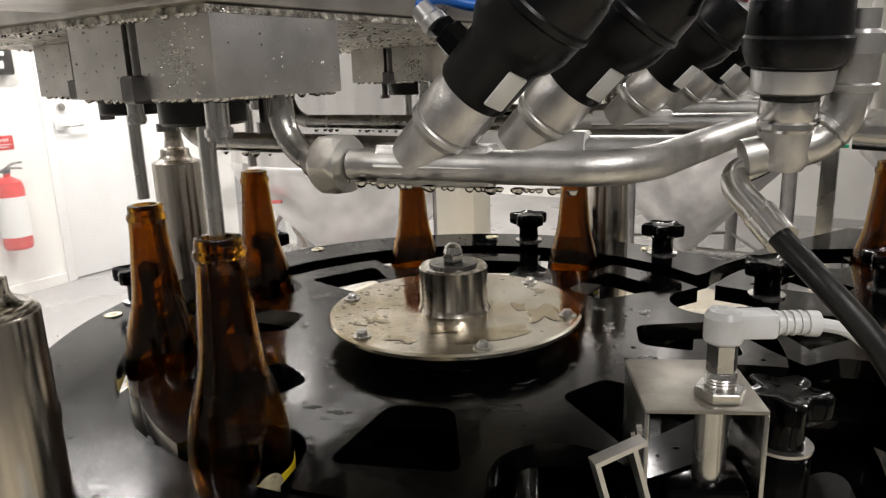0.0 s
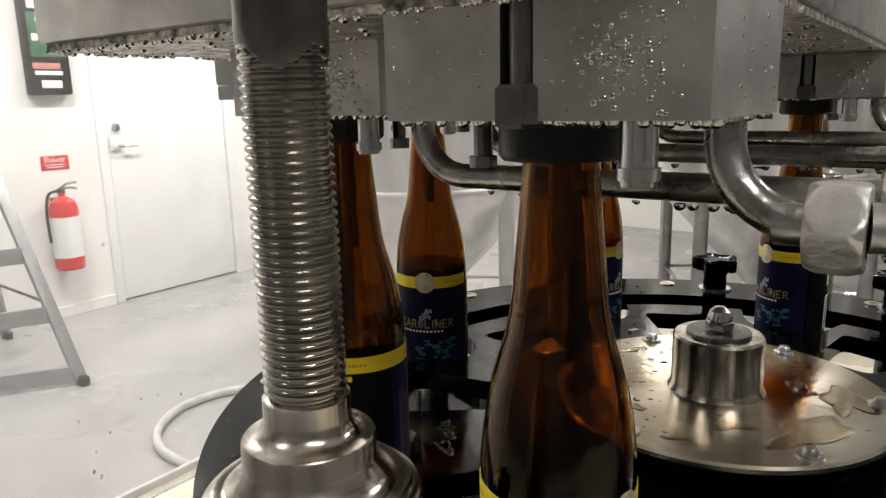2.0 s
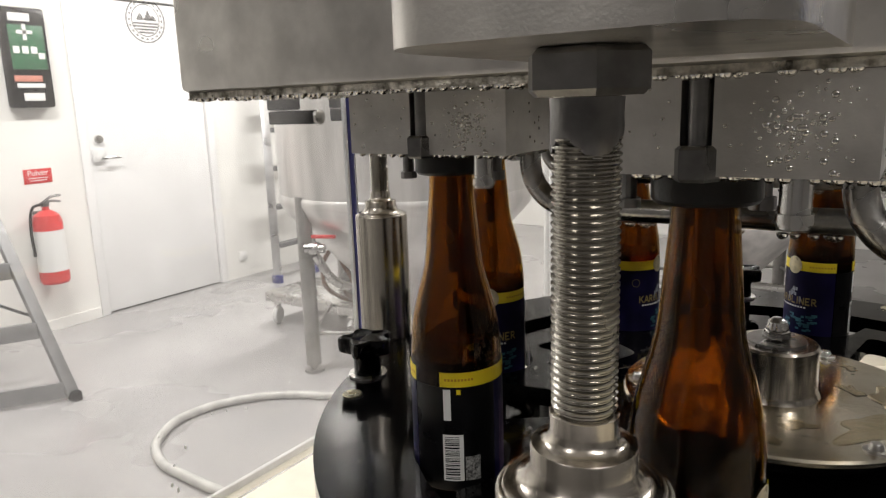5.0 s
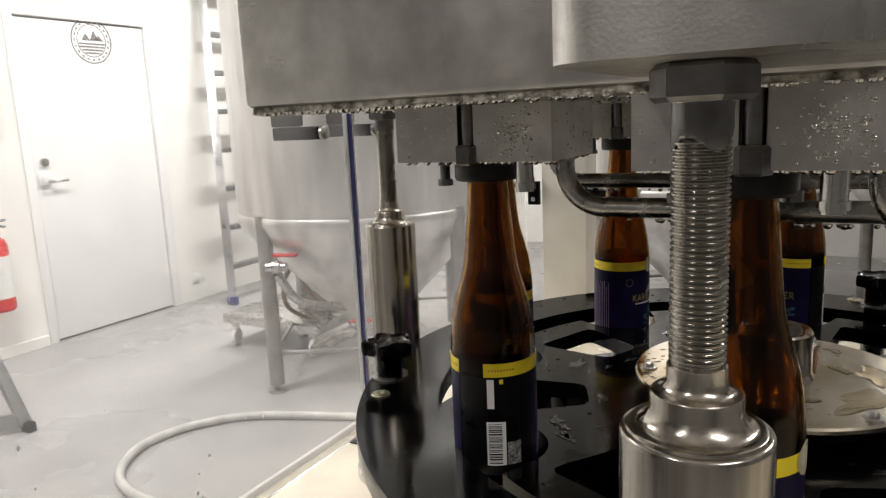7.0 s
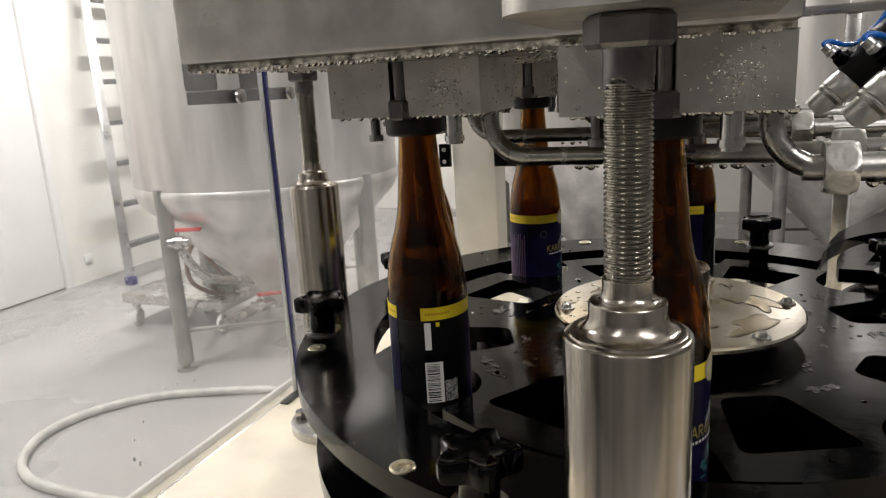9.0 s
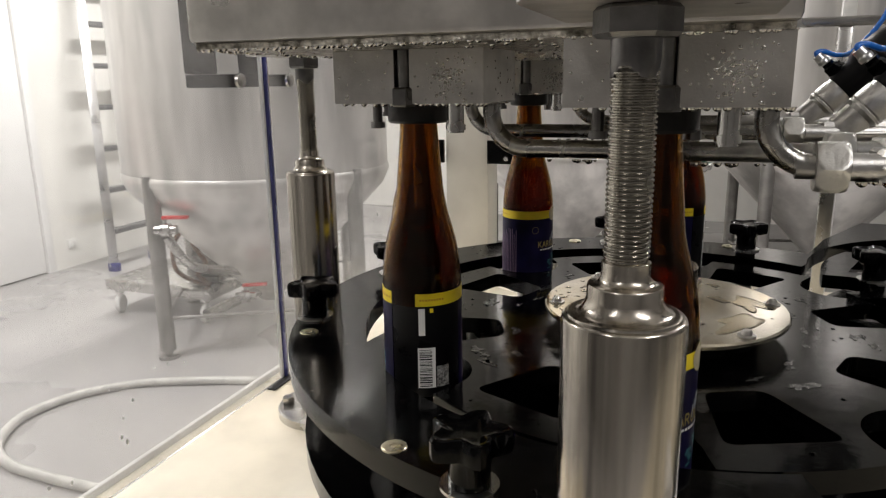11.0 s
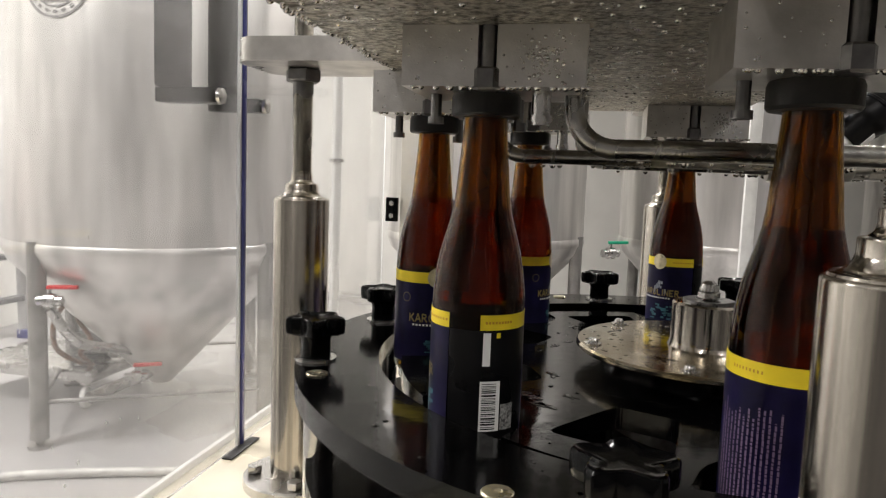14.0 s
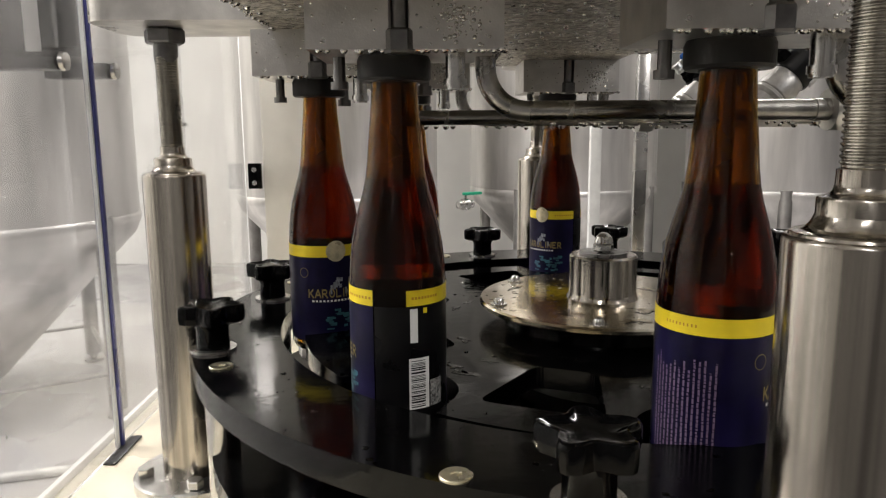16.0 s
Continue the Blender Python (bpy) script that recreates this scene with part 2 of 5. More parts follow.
def smooth_path(pts, n=6):
    """Catmull-Rom points through pts."""
    pts = [Vector(p) for p in pts]
    out = []
    for i in range(len(pts) - 1):
        a, b, c, d = pts[max(i - 1, 0)], pts[i], pts[i + 1], pts[min(i + 2, len(pts) - 1)]
        for k in range(n):
            t = k / n
            out.append(0.5 * ((2 * b) + (c - a) * t + (2 * a - 5 * b + 4 * c - d) * t * t + (3 * b - a - 3 * c + d) * t ** 3))
    return out + [pts[-1]]


def sweep(bm, pts, r, seg=12):
    pts = [Vector(p) for p in pts]
    rings, up = [], None
    for i, p in enumerate(pts):
        d = (pts[min(i + 1, len(pts) - 1)] - pts[max(i - 1, 0)]).normalized()
        if up is None:
            up = d.orthogonal().normalized()
        up = (up - d * up.dot(d)).normalized()
        side = d.cross(up)
        rings.append([bm.verts.new(p + (up * math.cos(2 * math.pi * k / seg) + side * math.sin(2 * math.pi * k / seg)) * r) for k in range(seg)])
    for a, b in zip(rings, rings[1:]):
        for k in range(seg):
            bm.faces.new((a[k], a[(k + 1) % seg], b[(k + 1) % seg], b[k]))
    bm.faces.new(rings[0]), bm.faces.new(rings[-1])
    return bm


def corner_arc(p0, c, p1, r, n=8):
    """Points that round the corner c between p0 and p1 with radius r."""
    p0, c, p1 = Vector(p0), Vector(c), Vector(p1)
    a, b = (p0 - c).normalized(), (p1 - c).normalized()
    half = a.angle(b) / 2
    t = r / math.tan(half)
    o = c + (a + b).normalized() * (r / math.sin(half))
    s, e = c + a * t - o, c + b * t - o
    out = []
    for k in range(n + 1):
        f = k / n
        ang = s.angle(e)
        out.append(o + (s * math.sin((1 - f) * ang) + e * math.sin(f * ang)) / math.sin(ang))
    return out


def plate(bm, loops, z0, z1, bevel=0.0):
    """A flat plate between z0 and z1 from closed outlines: the outer one first, then its holes."""
    edges = []
    for loop in loops:
        vs = [bm.verts.new((x, y, z0)) for x, y in loop]
        edges += [bm.edges.new((vs[i], vs[(i + 1) % len(vs)])) for i in range(len(vs))]
    bmesh.ops.triangle_fill(bm, edges=edges, use_beauty=True)
    faces = list(bm.faces)
    r = bmesh.ops.extrude_face_region(bm, geom=faces)
    bmesh.ops.translate(bm, verts=[g for g in r["geom"] if isinstance(g, bmesh.types.BMVert)], vec=(0, 0, z1 - z0))
    return bm


def polar(r, deg):
    return r * math.cos(radians(deg)), r * math.sin(radians(deg))


# ---- room ----
def wall(name, x0, y0, x1, y1, label, z1=3.0, material=WALLM):
    ob = obj(name, box(B(), x0, y0, 0, x1, y1, z1), material, smooth=0)
    return tagged(ob, label, "wall", kind="structure")


floor = tagged(obj("floor", box(B(), -4.5, -3.6, -0.1, 4.2, 6.3, 0.0), FLOORM, smooth=0), "light grey coated factory floor, slightly wet", "floor", kind="structure")
tagged(obj("ceiling", box(B(), -4.5, -3.6, 3.0, 4.2, 6.3, 3.1), CEILM, smooth=0), "plain white ceiling", "ceiling", kind="structure")
DOOR0, DOOR1 = 1.905, 2.855
bm = B()
for y0, y1, z0, z1 in ((-3.6, DOOR0, 0, 3.0), (DOOR1, 6.3, 0, 3.0), (DOOR0, DOOR1, 2.07, 3.0)):
    box(bm, -4.5, y0, z0, -4.35, y1, z1)
tagged(obj("wall_west", bm, WALLM, smooth=0), "white wall of smooth washable panels", "wall", kind="structure")
wall("wall_north", -4.35, 6.15, 4.2, 6.3, "white wall behind the tanks")
# Unseen walls added to close the room; their dark grey dims the reflections.
wall("wall_east", 4.05, -3.6, 4.2, 6.15, "unseen wall kept dark grey to dim reflections", material=GREYWALL)
wall("wall_south", -4.35, -3.6, 4.05, -3.45, "unseen wall kept dark grey to dim reflections", material=GREYWALL)
tagged(obj("baseboard", box(B(), -4.348, -3.4, 0.0, -4.33, DOOR0 - 0.06, 0.07, 0.003), WALLM, smooth=0), "low cream skirting along the wall", "skirting", kind="structure")


def room_door():
    d = empty("door_1", pose(-4.35, DOOR0, 0))
    part("leaf", box(B(), -0.055, 0.012, 0.012, -0.012, DOOR1 - DOOR0 - 0.012, 2.05, 0.002), DOORM, d)
    bm = B()
    w = DOOR1 - DOOR0
    box(bm, -0.10, -0.05, 0, 0.012, 0.008, 2.10, 0.002)
    box(bm, -0.10, w - 0.008, 0, 0.012, w + 0.05, 2.10, 0.002)
    box(bm, -0.10, 0.008, 2.062, 0.012, w - 0.008, 2.10, 0.002)
    part("door_frame", bm, DOORM, d)
    bm = B()
    rod(bm, (-0.012, 0.09, 1.042), (0.005, 0.09, 1.042), 0.026, 20)
    rod(bm, (0.005, 0.09, 1.042), (0.05, 0.09, 1.042), 0.009, 12)
    rod(bm, (0.045, 0.085, 1.042), (0.045, 0.20, 1.044), 0.009, 12)
    part("door_handle", bm, STEEL, d, "brushed steel lever handle")
    bm = B()
    rod(bm, (-0.012, 0.085, 1.165), (0.008, 0.085, 1.165), 0.026, 20)
    rod(bm, (0.008, 0.085, 1.165), (0.016, 0.085, 1.165), 0.012, 12)
    part("lock", bm, STEEL, d, "round steel lock cylinder")
    tagged(d, "plain white closed door with a steel lever handle", "door", kind="structure")


room_door()


def fire_extinguisher():
    e = empty("fire_extinguisher", pose(-4.255, 1.540, 0.32))
    part("body", lathe(B(), [(0.0, 0.0), (0.074, 0.0), (0.083, 0.015), (0.083, 0.38), (0.071, 0.42), (0.035, 0.445), (0.02, 0.45), (0.02, 0.47), (0.0, 0.47)], 28), REDM, e)
    part("label_sheet", lathe(B(), [(0.0840, 0.08), (0.0840, 0.33)], 28, cap=False), PAPERW, e, "worn white instruction sheet")
    bm = B()
    box(bm, -0.015, -0.02, 0.47, 0.015, 0.02, 0.50, 0.003)
    part("valve", bm, DARKSTEEL, e)
    bm = B()
    sweep(bm, smooth_path([(0, -0.01, 0.495), (0, 0.04, 0.525), (0, 0.10, 0.53)], 4), 0.008, 8)
    sweep(bm, smooth_path([(0, -0.01, 0.495), (0, 0.05, 0.50), (0, 0.095, 0.49)], 4), 0.007, 8)
    part("lever", bm, DARKSTEEL, e)
    part("hose", sweep(B(), smooth_path([(0, -0.015, 0.485), (0, -0.075, 0.47), (0.0, -0.100, 0.36), (0, -0.098, 0.18)], 6), 0.009, 8), RUBBER, e)
    part("bracket", box(B(), -0.0948, -0.03, 0.10, -0.081, 0.03, 0.44, 0.002), DARKSTEEL, e)
    tagged(e, "red fire extinguisher with a white label on the wall", "fire extinguisher")


fire_extinguisher()


def text_mesh(name, body, size, material, parent, m, label=""):
    cu = bpy.data.curves.new(name, "FONT")
    cu.body, cu.size, cu.align_x, cu.align_y, cu.extrude = body, size, "CENTER", "CENTER", 0.0004
    tmp = bpy.data.objects.new(name, cu)
    scene.collection.objects.link(tmp)
    dg = bpy.context.evaluated_depsgraph_get()
    me = bpy.data.meshes.new_from_object(tmp.evaluated_get(dg))
    bpy.data.objects.remove(tmp)
    me.materials.clear()
    me.materials.append(material)
    me.transform(m)
    ob = new(name, me)
    ob.parent = parent
    if label:
        tagged(ob, label)
    return ob


FACE_E = Matrix(((0, 0, 1, 0), (1, 0, 0, 0), (0, 1, 0, 0), (0, 0, 0, 1)))  # text upright on a wall that faces +x


def wall_sign():
    s = empty("fire_sign", pose(-4.35, 1.572, 0.969))
    part("plate", box(B(), 0.0, -0.085, -0.044, 0.003, 0.085, 0.044, 0.0008), REDM, s)
    text_mesh("lettering", "Pulver", 0.05, PAPERW, s, Matrix.Translation((0.0036, 0, 0.0185)) @ FACE_E, "white lettering")
    bm = B()
    box(bm, 0.0031, -0.06, -0.014, 0.0036, 0.06, -0.009)
    box(bm, 0.0031, -0.05, -0.029, 0.0036, 0.05, -0.024)
    tagged(part("text_bars", bm, PAPERW, s), kind="stuff")
    tagged(s, "small red sign with white lettering on the wall", "sign")


wall_sign()


def first_aid_station():
    s = empty("first_aid_station", pose(-4.35, 1.585, 1.375))
    part("case", box(B(), 0.0, -0.125, 0.0, 0.075, 0.125, 0.57, 0.018), BLACKPL, s)
    part("green_panel", box(B(), 0.0752, -0.10, 0.22, 0.079, 0.10, 0.47, 0.002), GREENM, s)
    bm = B()
    box(bm, 0.0792, -0.055, 0.42, 0.083, 0.035, 0.44)
    box(bm, 0.0792, -0.020, 0.385, 0.083, 0.0, 0.475)
    for k in range(3):
        box(bm, 0.0792, -0.085 + 0.05 * k, 0.31, 0.0815, -0.05 + 0.05 * k, 0.35)
    box(bm, 0.0792, 0.055, 0.28, 0.0815, 0.09, 0.315)
    part("cross", bm, PAPERW, s, "white cross and pictograms")
    part("orange_panel", box(B(), 0.0752, -0.10, 0.15, 0.079, 0.06, 0.185, 0.001), mat("salmon_print", (0.55, 0.22, 0.16), 0.5), s)
    part("grey_panel", box(B(), 0.0752, -0.09, 0.115, 0.079, 0.07, 0.14, 0.001), PAPERW, s)
    part("plaster_slot", box(B(), 0.0752, -0.06, 0.04, 0.080, 0.06, 0.085, 0.002), PAPERW, s)
    part("top_pack", box(B(), 0.0752, -0.09, 0.49, 0.083, 0.03, 0.535, 0.006), WHITEPL, s)
    tagged(s, "dark first aid wall station with green panels", "first aid kit")


first_aid_station()


def emblem(m, label, bend=0.0):
    """A round print that faces +x of m, bent round an upright cylinder of radius bend."""
    s = empty("emblem", m)
    ring = lathe(B(), [(0.150, 0.0), (0.150, 0.0015), (0.140, 0.0015), (0.140, 0.0)], 40, FACE_E, cap=False)
    part("outer_ring", ring, PRINTGREY, s)
    part("inner_ring", lathe(B(), [(0.108, 0.0), (0.108, 0.0015), (0.101, 0.0015), (0.101, 0.0)], 40, FACE_E, cap=False), PRINTGREY, s)
    bm = B()
    for z, w in ((-0.02, 0.095), (-0.04, 0.09), (-0.06, 0.075), (-0.08, 0.055)):
        for k in range(6):
            box(bm, 0, w * (k - 3) / 3, z - 0.006, 0.0015, w * (k - 2) / 3, z + 0.006)
    for y, h in ((-0.04, 0.05), (0.02, 0.07), (0.055, 0.04)):
        bm.faces.new([bm.verts.new((0.0015, y + dy, z)) for dy, z in ((-0.035, 0.0), (0.035, 0.0), (0.0, h))])
    part("picture", bm, PRINTGREY, s)
    bm = B()
    for k in range(20):
        a = radians(-90 + 18 * k)
        box(bm, 0, -0.006, -0.009, 0.0015, 0.006, 0.009, m=Matrix.Translation((0, 0.124 * math.cos(a), 0.124 * math.sin(a))) @ Matrix.Rotation(a, 4, "X"))
    tagged(part("text_bars", bm, PRINTGREY, s), kind="stuff")
    if bend:
        for piece in s.children:
            for v in piece.data.vertices:
                a, out = v.co.y / bend, bend + v.co.x
                v.co.x, v.co.y = out * math.cos(a) - bend, out * math.sin(a)
    tagged(s, label, "emblem", "printed emblems")


PRINTGREY = mat("grey_print", (0.16, 0.155, 0.15), 0.5)
emblem(pose(-4.362, 2.44, 1.94), "round grey printed emblem on the white door")


# ---- brewing tanks ----
def tank(x, y, r, z_shoulder, z_top, turn, label):
    t = empty("conical_tank", pose(x, y, 0, 0, 0, turn))
    zc = z_shoulder - r * 1.0
    part("shell", lathe(B(), [(0.05, zc), (r * 0.97, z_shoulder - 0.03), (r, z_shoulder + 0.02), (r, z_top), (r * 0.6, z_top + 0.18), (0.1, z_top + 0.22)], 56), TANKM, t)
    part("weld_band", lathe(B(), [(r + 0.001, z_shoulder + 0.02), (r + 0.006, z_shoulder + 0.03), (r + 0.006, z_shoulder + 0.06), (r + 0.001, z_shoulder + 0.07)], 56, cap=False), TANKM, t)
    for k in range(4):
        px, py = polar(r * 0.97, 45 + 90 * k)
        bm = B()
        rod(bm, (px, py, 0.04), (px, py, z_shoulder + 0.08), 0.038, 16)
        rod(bm, (px, py, 0.015), (px, py, 0.06), 0.016, 10)
        rod(bm, (px, py, 0.0), (px, py, 0.015), 0.05, 16)
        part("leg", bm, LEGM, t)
    bm = B()
    rod(bm, (0, 0, zc + 0.05), (0, 0, 0.22), 0.035, 14)
    sweep(bm, corner_arc((0, 0, 0.4), (0, 0, 0.20), (0.4, -0.25, 0.20), 0.06) + [Vector((0.45, -0.28, 0.20))], 0.028, 12)
    part("outlet_pipe", bm, STEEL, t)
    bm = B()
    for k in range(4):
        a, b = polar(r * 0.97, 45 + 90 * k), polar(r * 0.97, 135 + 90 * k)
        rod(bm, (*a, 0.20), (*b, 0.20), 0.010, 10)
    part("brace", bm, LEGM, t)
    tagged(t, label, "tank", "brewery tanks")
    return t


TANKS = ((-2.229, 2.477, 0.69, 0.82, 2.45, -58.7), (-0.75, 3.75, 0.62, 0.82, 2.45, 30), (0.72, 4.1, 0.62, 0.82, 2.45, 10), (2.15, 3.9, 0.62, 0.82, 2.45, 20))
emblem(pose(-2.2375, 1.7855, 1.955, 0, 0, -90.7), "round grey printed emblem on the steel tank", 0.6915)
for row in TANKS:
    tank(*row, "brushed stainless conical tank on tube legs")


# ---- filler: table and deck ----
def machine_table():
    t = empty("machine_table")
    part("worktop", box(B(), -0.56, -0.78, 0.84, 1.25, 0.80, 0.88, 0.004), TABLEM, t, "wet cream coated worktop")
    bm = B()
    box(bm, -0.5675, -0.80, 0.86, -0.5605, 0.82, 0.8865, 0.002)
    part("edge_rail", bm, WHITEPL, t, "narrow white edge rail")
    part("cabinet", box(B(), -0.50, -0.72, 0.12, 1.20, 0.74, 0.838, 0.005), STEEL, t)
    for x in (-0.44, 1.14):
        for y in (-0.66, 0.68):
            bm = B()
            rod(bm, (x, y, 0.0), (x, y, 0.02), 0.05, 16)
            rod(bm, (x, y, 0.02), (x, y, 0.12), 0.02, 12)
            part("foot", bm, STEEL, t)
    # Dark tile added for the dark slot at the foot of the doors.
    part("edge_gasket", box(B(), -0.5355, 0.03, 0.8803, -0.522, 0.105, 0.8825, 0.0008), RUBBER, t)
    tagged(t, "filler base with a wet cream top and steel cabinet", "machine")


machine_table()

DECK_Z, STAR_Z, R_BOTTLE, R_DECK = 1.058, 1.052, 0.283, 0.395
DISC_SPOTS = ((0.376, 206), (0.386, 246), (0.376, 155), (0.37, 114), (0.376, 78))
KNOB_SPOTS = ((0.377, 198), (0.392, 256.5), (0.357, 168), (0.357, 105), (0.369, 74))


INFEED = (0.425, 0.262)


def guide_deck():
    d = empty("guide_deck")
    outer = [polar(R_DECK, 62 + 228 * i / 90) for i in range(91)]
    inner = [polar(0.318, 290 - 232 * i / 90) for i in range(91)]
    cx, cy = INFEED
    a0 = math.degrees(math.atan2(inner[-1][1] - cy, inner[-1][0] - cx))
    infeed = [(cx + 0.250 * math.cos(radians(a0 - (a0 - 60) * i / 30)), cy + 0.250 * math.sin(radians(a0 - (a0 - 60) * i / 30))) for i in range(1, 31)]
    rest = [(cx + 0.22, cy + 0.33), (0.30, 0.62), (0.22, 0.46)]
    part("upper_plate", plate(B(), [outer + inner + infeed + rest], DECK_Z - 0.02, DECK_Z), DECKM, d, "wet black plastic guide plate")
    lower = [polar(0.384, 4.5 * i) for i in range(80)]
    part("lower_plate", plate(B(), [lower], 0.945, 0.965), DECKM, d)
    for r, a in KNOB_SPOTS:
        x, y = polar(r - 0.004, a)
        part("spacer", rod(B(), (x, y, 0.8805), (x, y, DECK_Z - 0.0203), 0.0145, 20), STEEL, d, "steel spacer post")
    for r, a in DISC_SPOTS:
        x, y = polar(r, a)
        bm = lathe(B(), [(0.0, 0.0), (0.0095, 0.0), (0.0095, 0.0010), (0.0088, 0.0016), (0.0034, 0.0016), (0.0030, 0.0006), (0.0, 0.0006)], 20, Matrix.Translation((x, y, DECK_Z)))
        part("countersunk_screw", bm, BRASS, d, "dull steel countersunk screw head")
    tagged(d, "black plastic bottle guide deck on steel spacers", "machine part")


guide_deck()


def star_knob():
    k = empty("hand_screw")
    bm = B()
    prof = []
    for i in range(48):
        a = 2 * math.pi * i / 48
        prof.append(0.0238 + 0.0048 * math.cos(5 * a))
    rings = []
    for dz, s in ((0.024, 0.80), (0.026, 0.97), (0.030, 1.0), (0.0385, 1.0), (0.0402, 0.96), (0.0408, 0.90), (0.0402, 0.84), (0.0388, 0.72), (0.0382, 0.5)):
        rings.append([bm.verts.new((prof[i] * s * math.cos(2 * math.pi * i / 48), prof[i] * s * math.sin(2 * math.pi * i / 48), dz)) for i in range(48)])
    for a, b in zip(rings, rings[1:]):
        for i in range(48):
            bm.faces.new((a[i], a[(i + 1) % 48], b[(i + 1) % 48], b[i]))
    bm.faces.new(rings[0]), bm.faces.new(rings[-1])
    part("grip", bm, BLACKPL, k)
    part("neck", lathe(B(), [(0.014, 0.0025), (0.0135, 0.0185), (0.0165, 0.0245)], 24), BLACKPL, k)
    part("washer", lathe(B(), [(0.009, 0.0), (0.0195, 0.0), (0.0195, 0.0022), (0.009, 0.0022)], 28), STEEL, k, "bright steel washer")
    tagged(k, "black plastic star knob on a steel washer", "hand screw", "deck hand screws")
    return k


def knobs():
    first = None
    for i, (r, a) in enumerate(KNOB_SPOTS):
        x, y = polar(r, a)
        m = pose(x, y, DECK_Z, 0, 0, 17 * i)
        if first is None:
            first = star_knob()
            first.matrix_world = m
        else:
            copy_thing(first, m)


knobs()


def star_wheel():
    s = empty("bottle_carousel", pose(0.005, -0.004, 0))
    od, rp = 0.300, 0.0455
    outer = []
    for i in range(360):
        a = radians(i)
        dlt = radians((i + 22.5) % 45 - 22.5)
        q = rp * rp - (R_BOTTLE * math.sin(dlt)) ** 2
        r = od
        if q > 0:
            r = R_BOTTLE * math.cos(dlt) - math.sqrt(q)
        outer.append((r * math.cos(a), r * math.sin(a)))
    holes = []
    for k in range(8):
        c = 22.5 + 45 * k
        quad = [Vector((*polar(r, c + da), 0)) for r, da in ((0.176, -8.5), (0.176, 8.5), (0.266, 10.0), (0.266, -10.0))]
        w = []
        for i in range(4):
            p, q, n = quad[i - 1], quad[i], quad[(i + 1) % 4]
            a, b = q + (p - q).normalized() * 0.012, q + (n - q).normalized() * 0.012
            for t in (0.0, 0.25, 0.5, 0.75, 1.0):
                v = a * (1 - t) ** 2 + q * (2 * t * (1 - t)) + b * t * t
                w.append((v.x, v.y))
        holes.append(w)
    part("upper_star", plate(B(), [outer] + holes, STAR_Z - 0.018, STAR_Z), DECKM, s, "wet black plastic pocket plate")
    lower = [(x * 0.995, y * 0.995) for x, y in outer]
    part("lower_star", plate(B(), [lower] + [list(h) for h in holes], 0.975, 0.993), DECKM, s)
    part("shaft", lathe(B(), [(0.09, 0.9655), (0.09, STAR_Z - 0.018)], 40), DARKSTEEL, s)
    for k in range(8):
        x, y = polar(0.215, 45 * k)
        part("stay", rod(B(), (x, y, 0.993), (x, y, STAR_Z - 0.018), 0.009, 14), STEEL, s)
    tagged(s, "black plastic star wheel with eight bottle pockets", "star wheel")


star_wheel()


def hub():
    h = empty("hub_cover", pose(0.004, -0.010, STAR_Z))
    part("base_ring", lathe(B(), [(0.100, 0.0003), (0.098, 0.0172), (0.0, 0.0172)], 64), BLACKPL, h, "black plastic ring under the cover")
    cover = part("cover_plate", lathe(B(), [(0.0, 0.0174), (0.1225, 0.0174), (0.1245, 0.0192), (0.1245, 0.0222), (0.1228, 0.0240), (0.0, 0.0240)], 80), HUBM, h, "wet stainless cover plate with beer stains")
    collar = part("collar", lathe(B(), [(0.036, 0.024), (0.0345, 0.027), (0.0335, 0.030), (0.0335, 0.066), (0.0320, 0.068), (0.018, 0.068)], 48), TURNED, h)
    part("gasket", lathe(B(), [(0.0, 0.0682), (0.024, 0.0682), (0.0235, 0.0705), (0.0, 0.0705)], 32), DARKSTEEL, h)
    bm = B()
    hexrod(bm, (0, 0, 0.0705), (0, 0, 0.079), 0.0105)
    lathe(bm, [(0.0092, 0.079), (0.0092, 0.081), (0.0075, 0.0860), (0.004, 0.0890), (0.0, 0.0897)], 20)
    part("cap_nut", bm, STEEL, collar, "domed steel cap nut")
    for k in range(6):
        x, y = polar(0.112, 60 * k + 15)
        bm = lathe(B(), [(0.0085, 0.0240), (0.0085, 0.0253), (0.0052, 0.0255), (0.0050, 0.028), (0.0036, 0.0300), (0.0, 0.0304)], 14, Matrix.Translation((x, y, 0)))
        part("screw", bm, STEEL, cover)
    tagged(h, "round stainless hub cover with a domed nut", "hub")


hub()


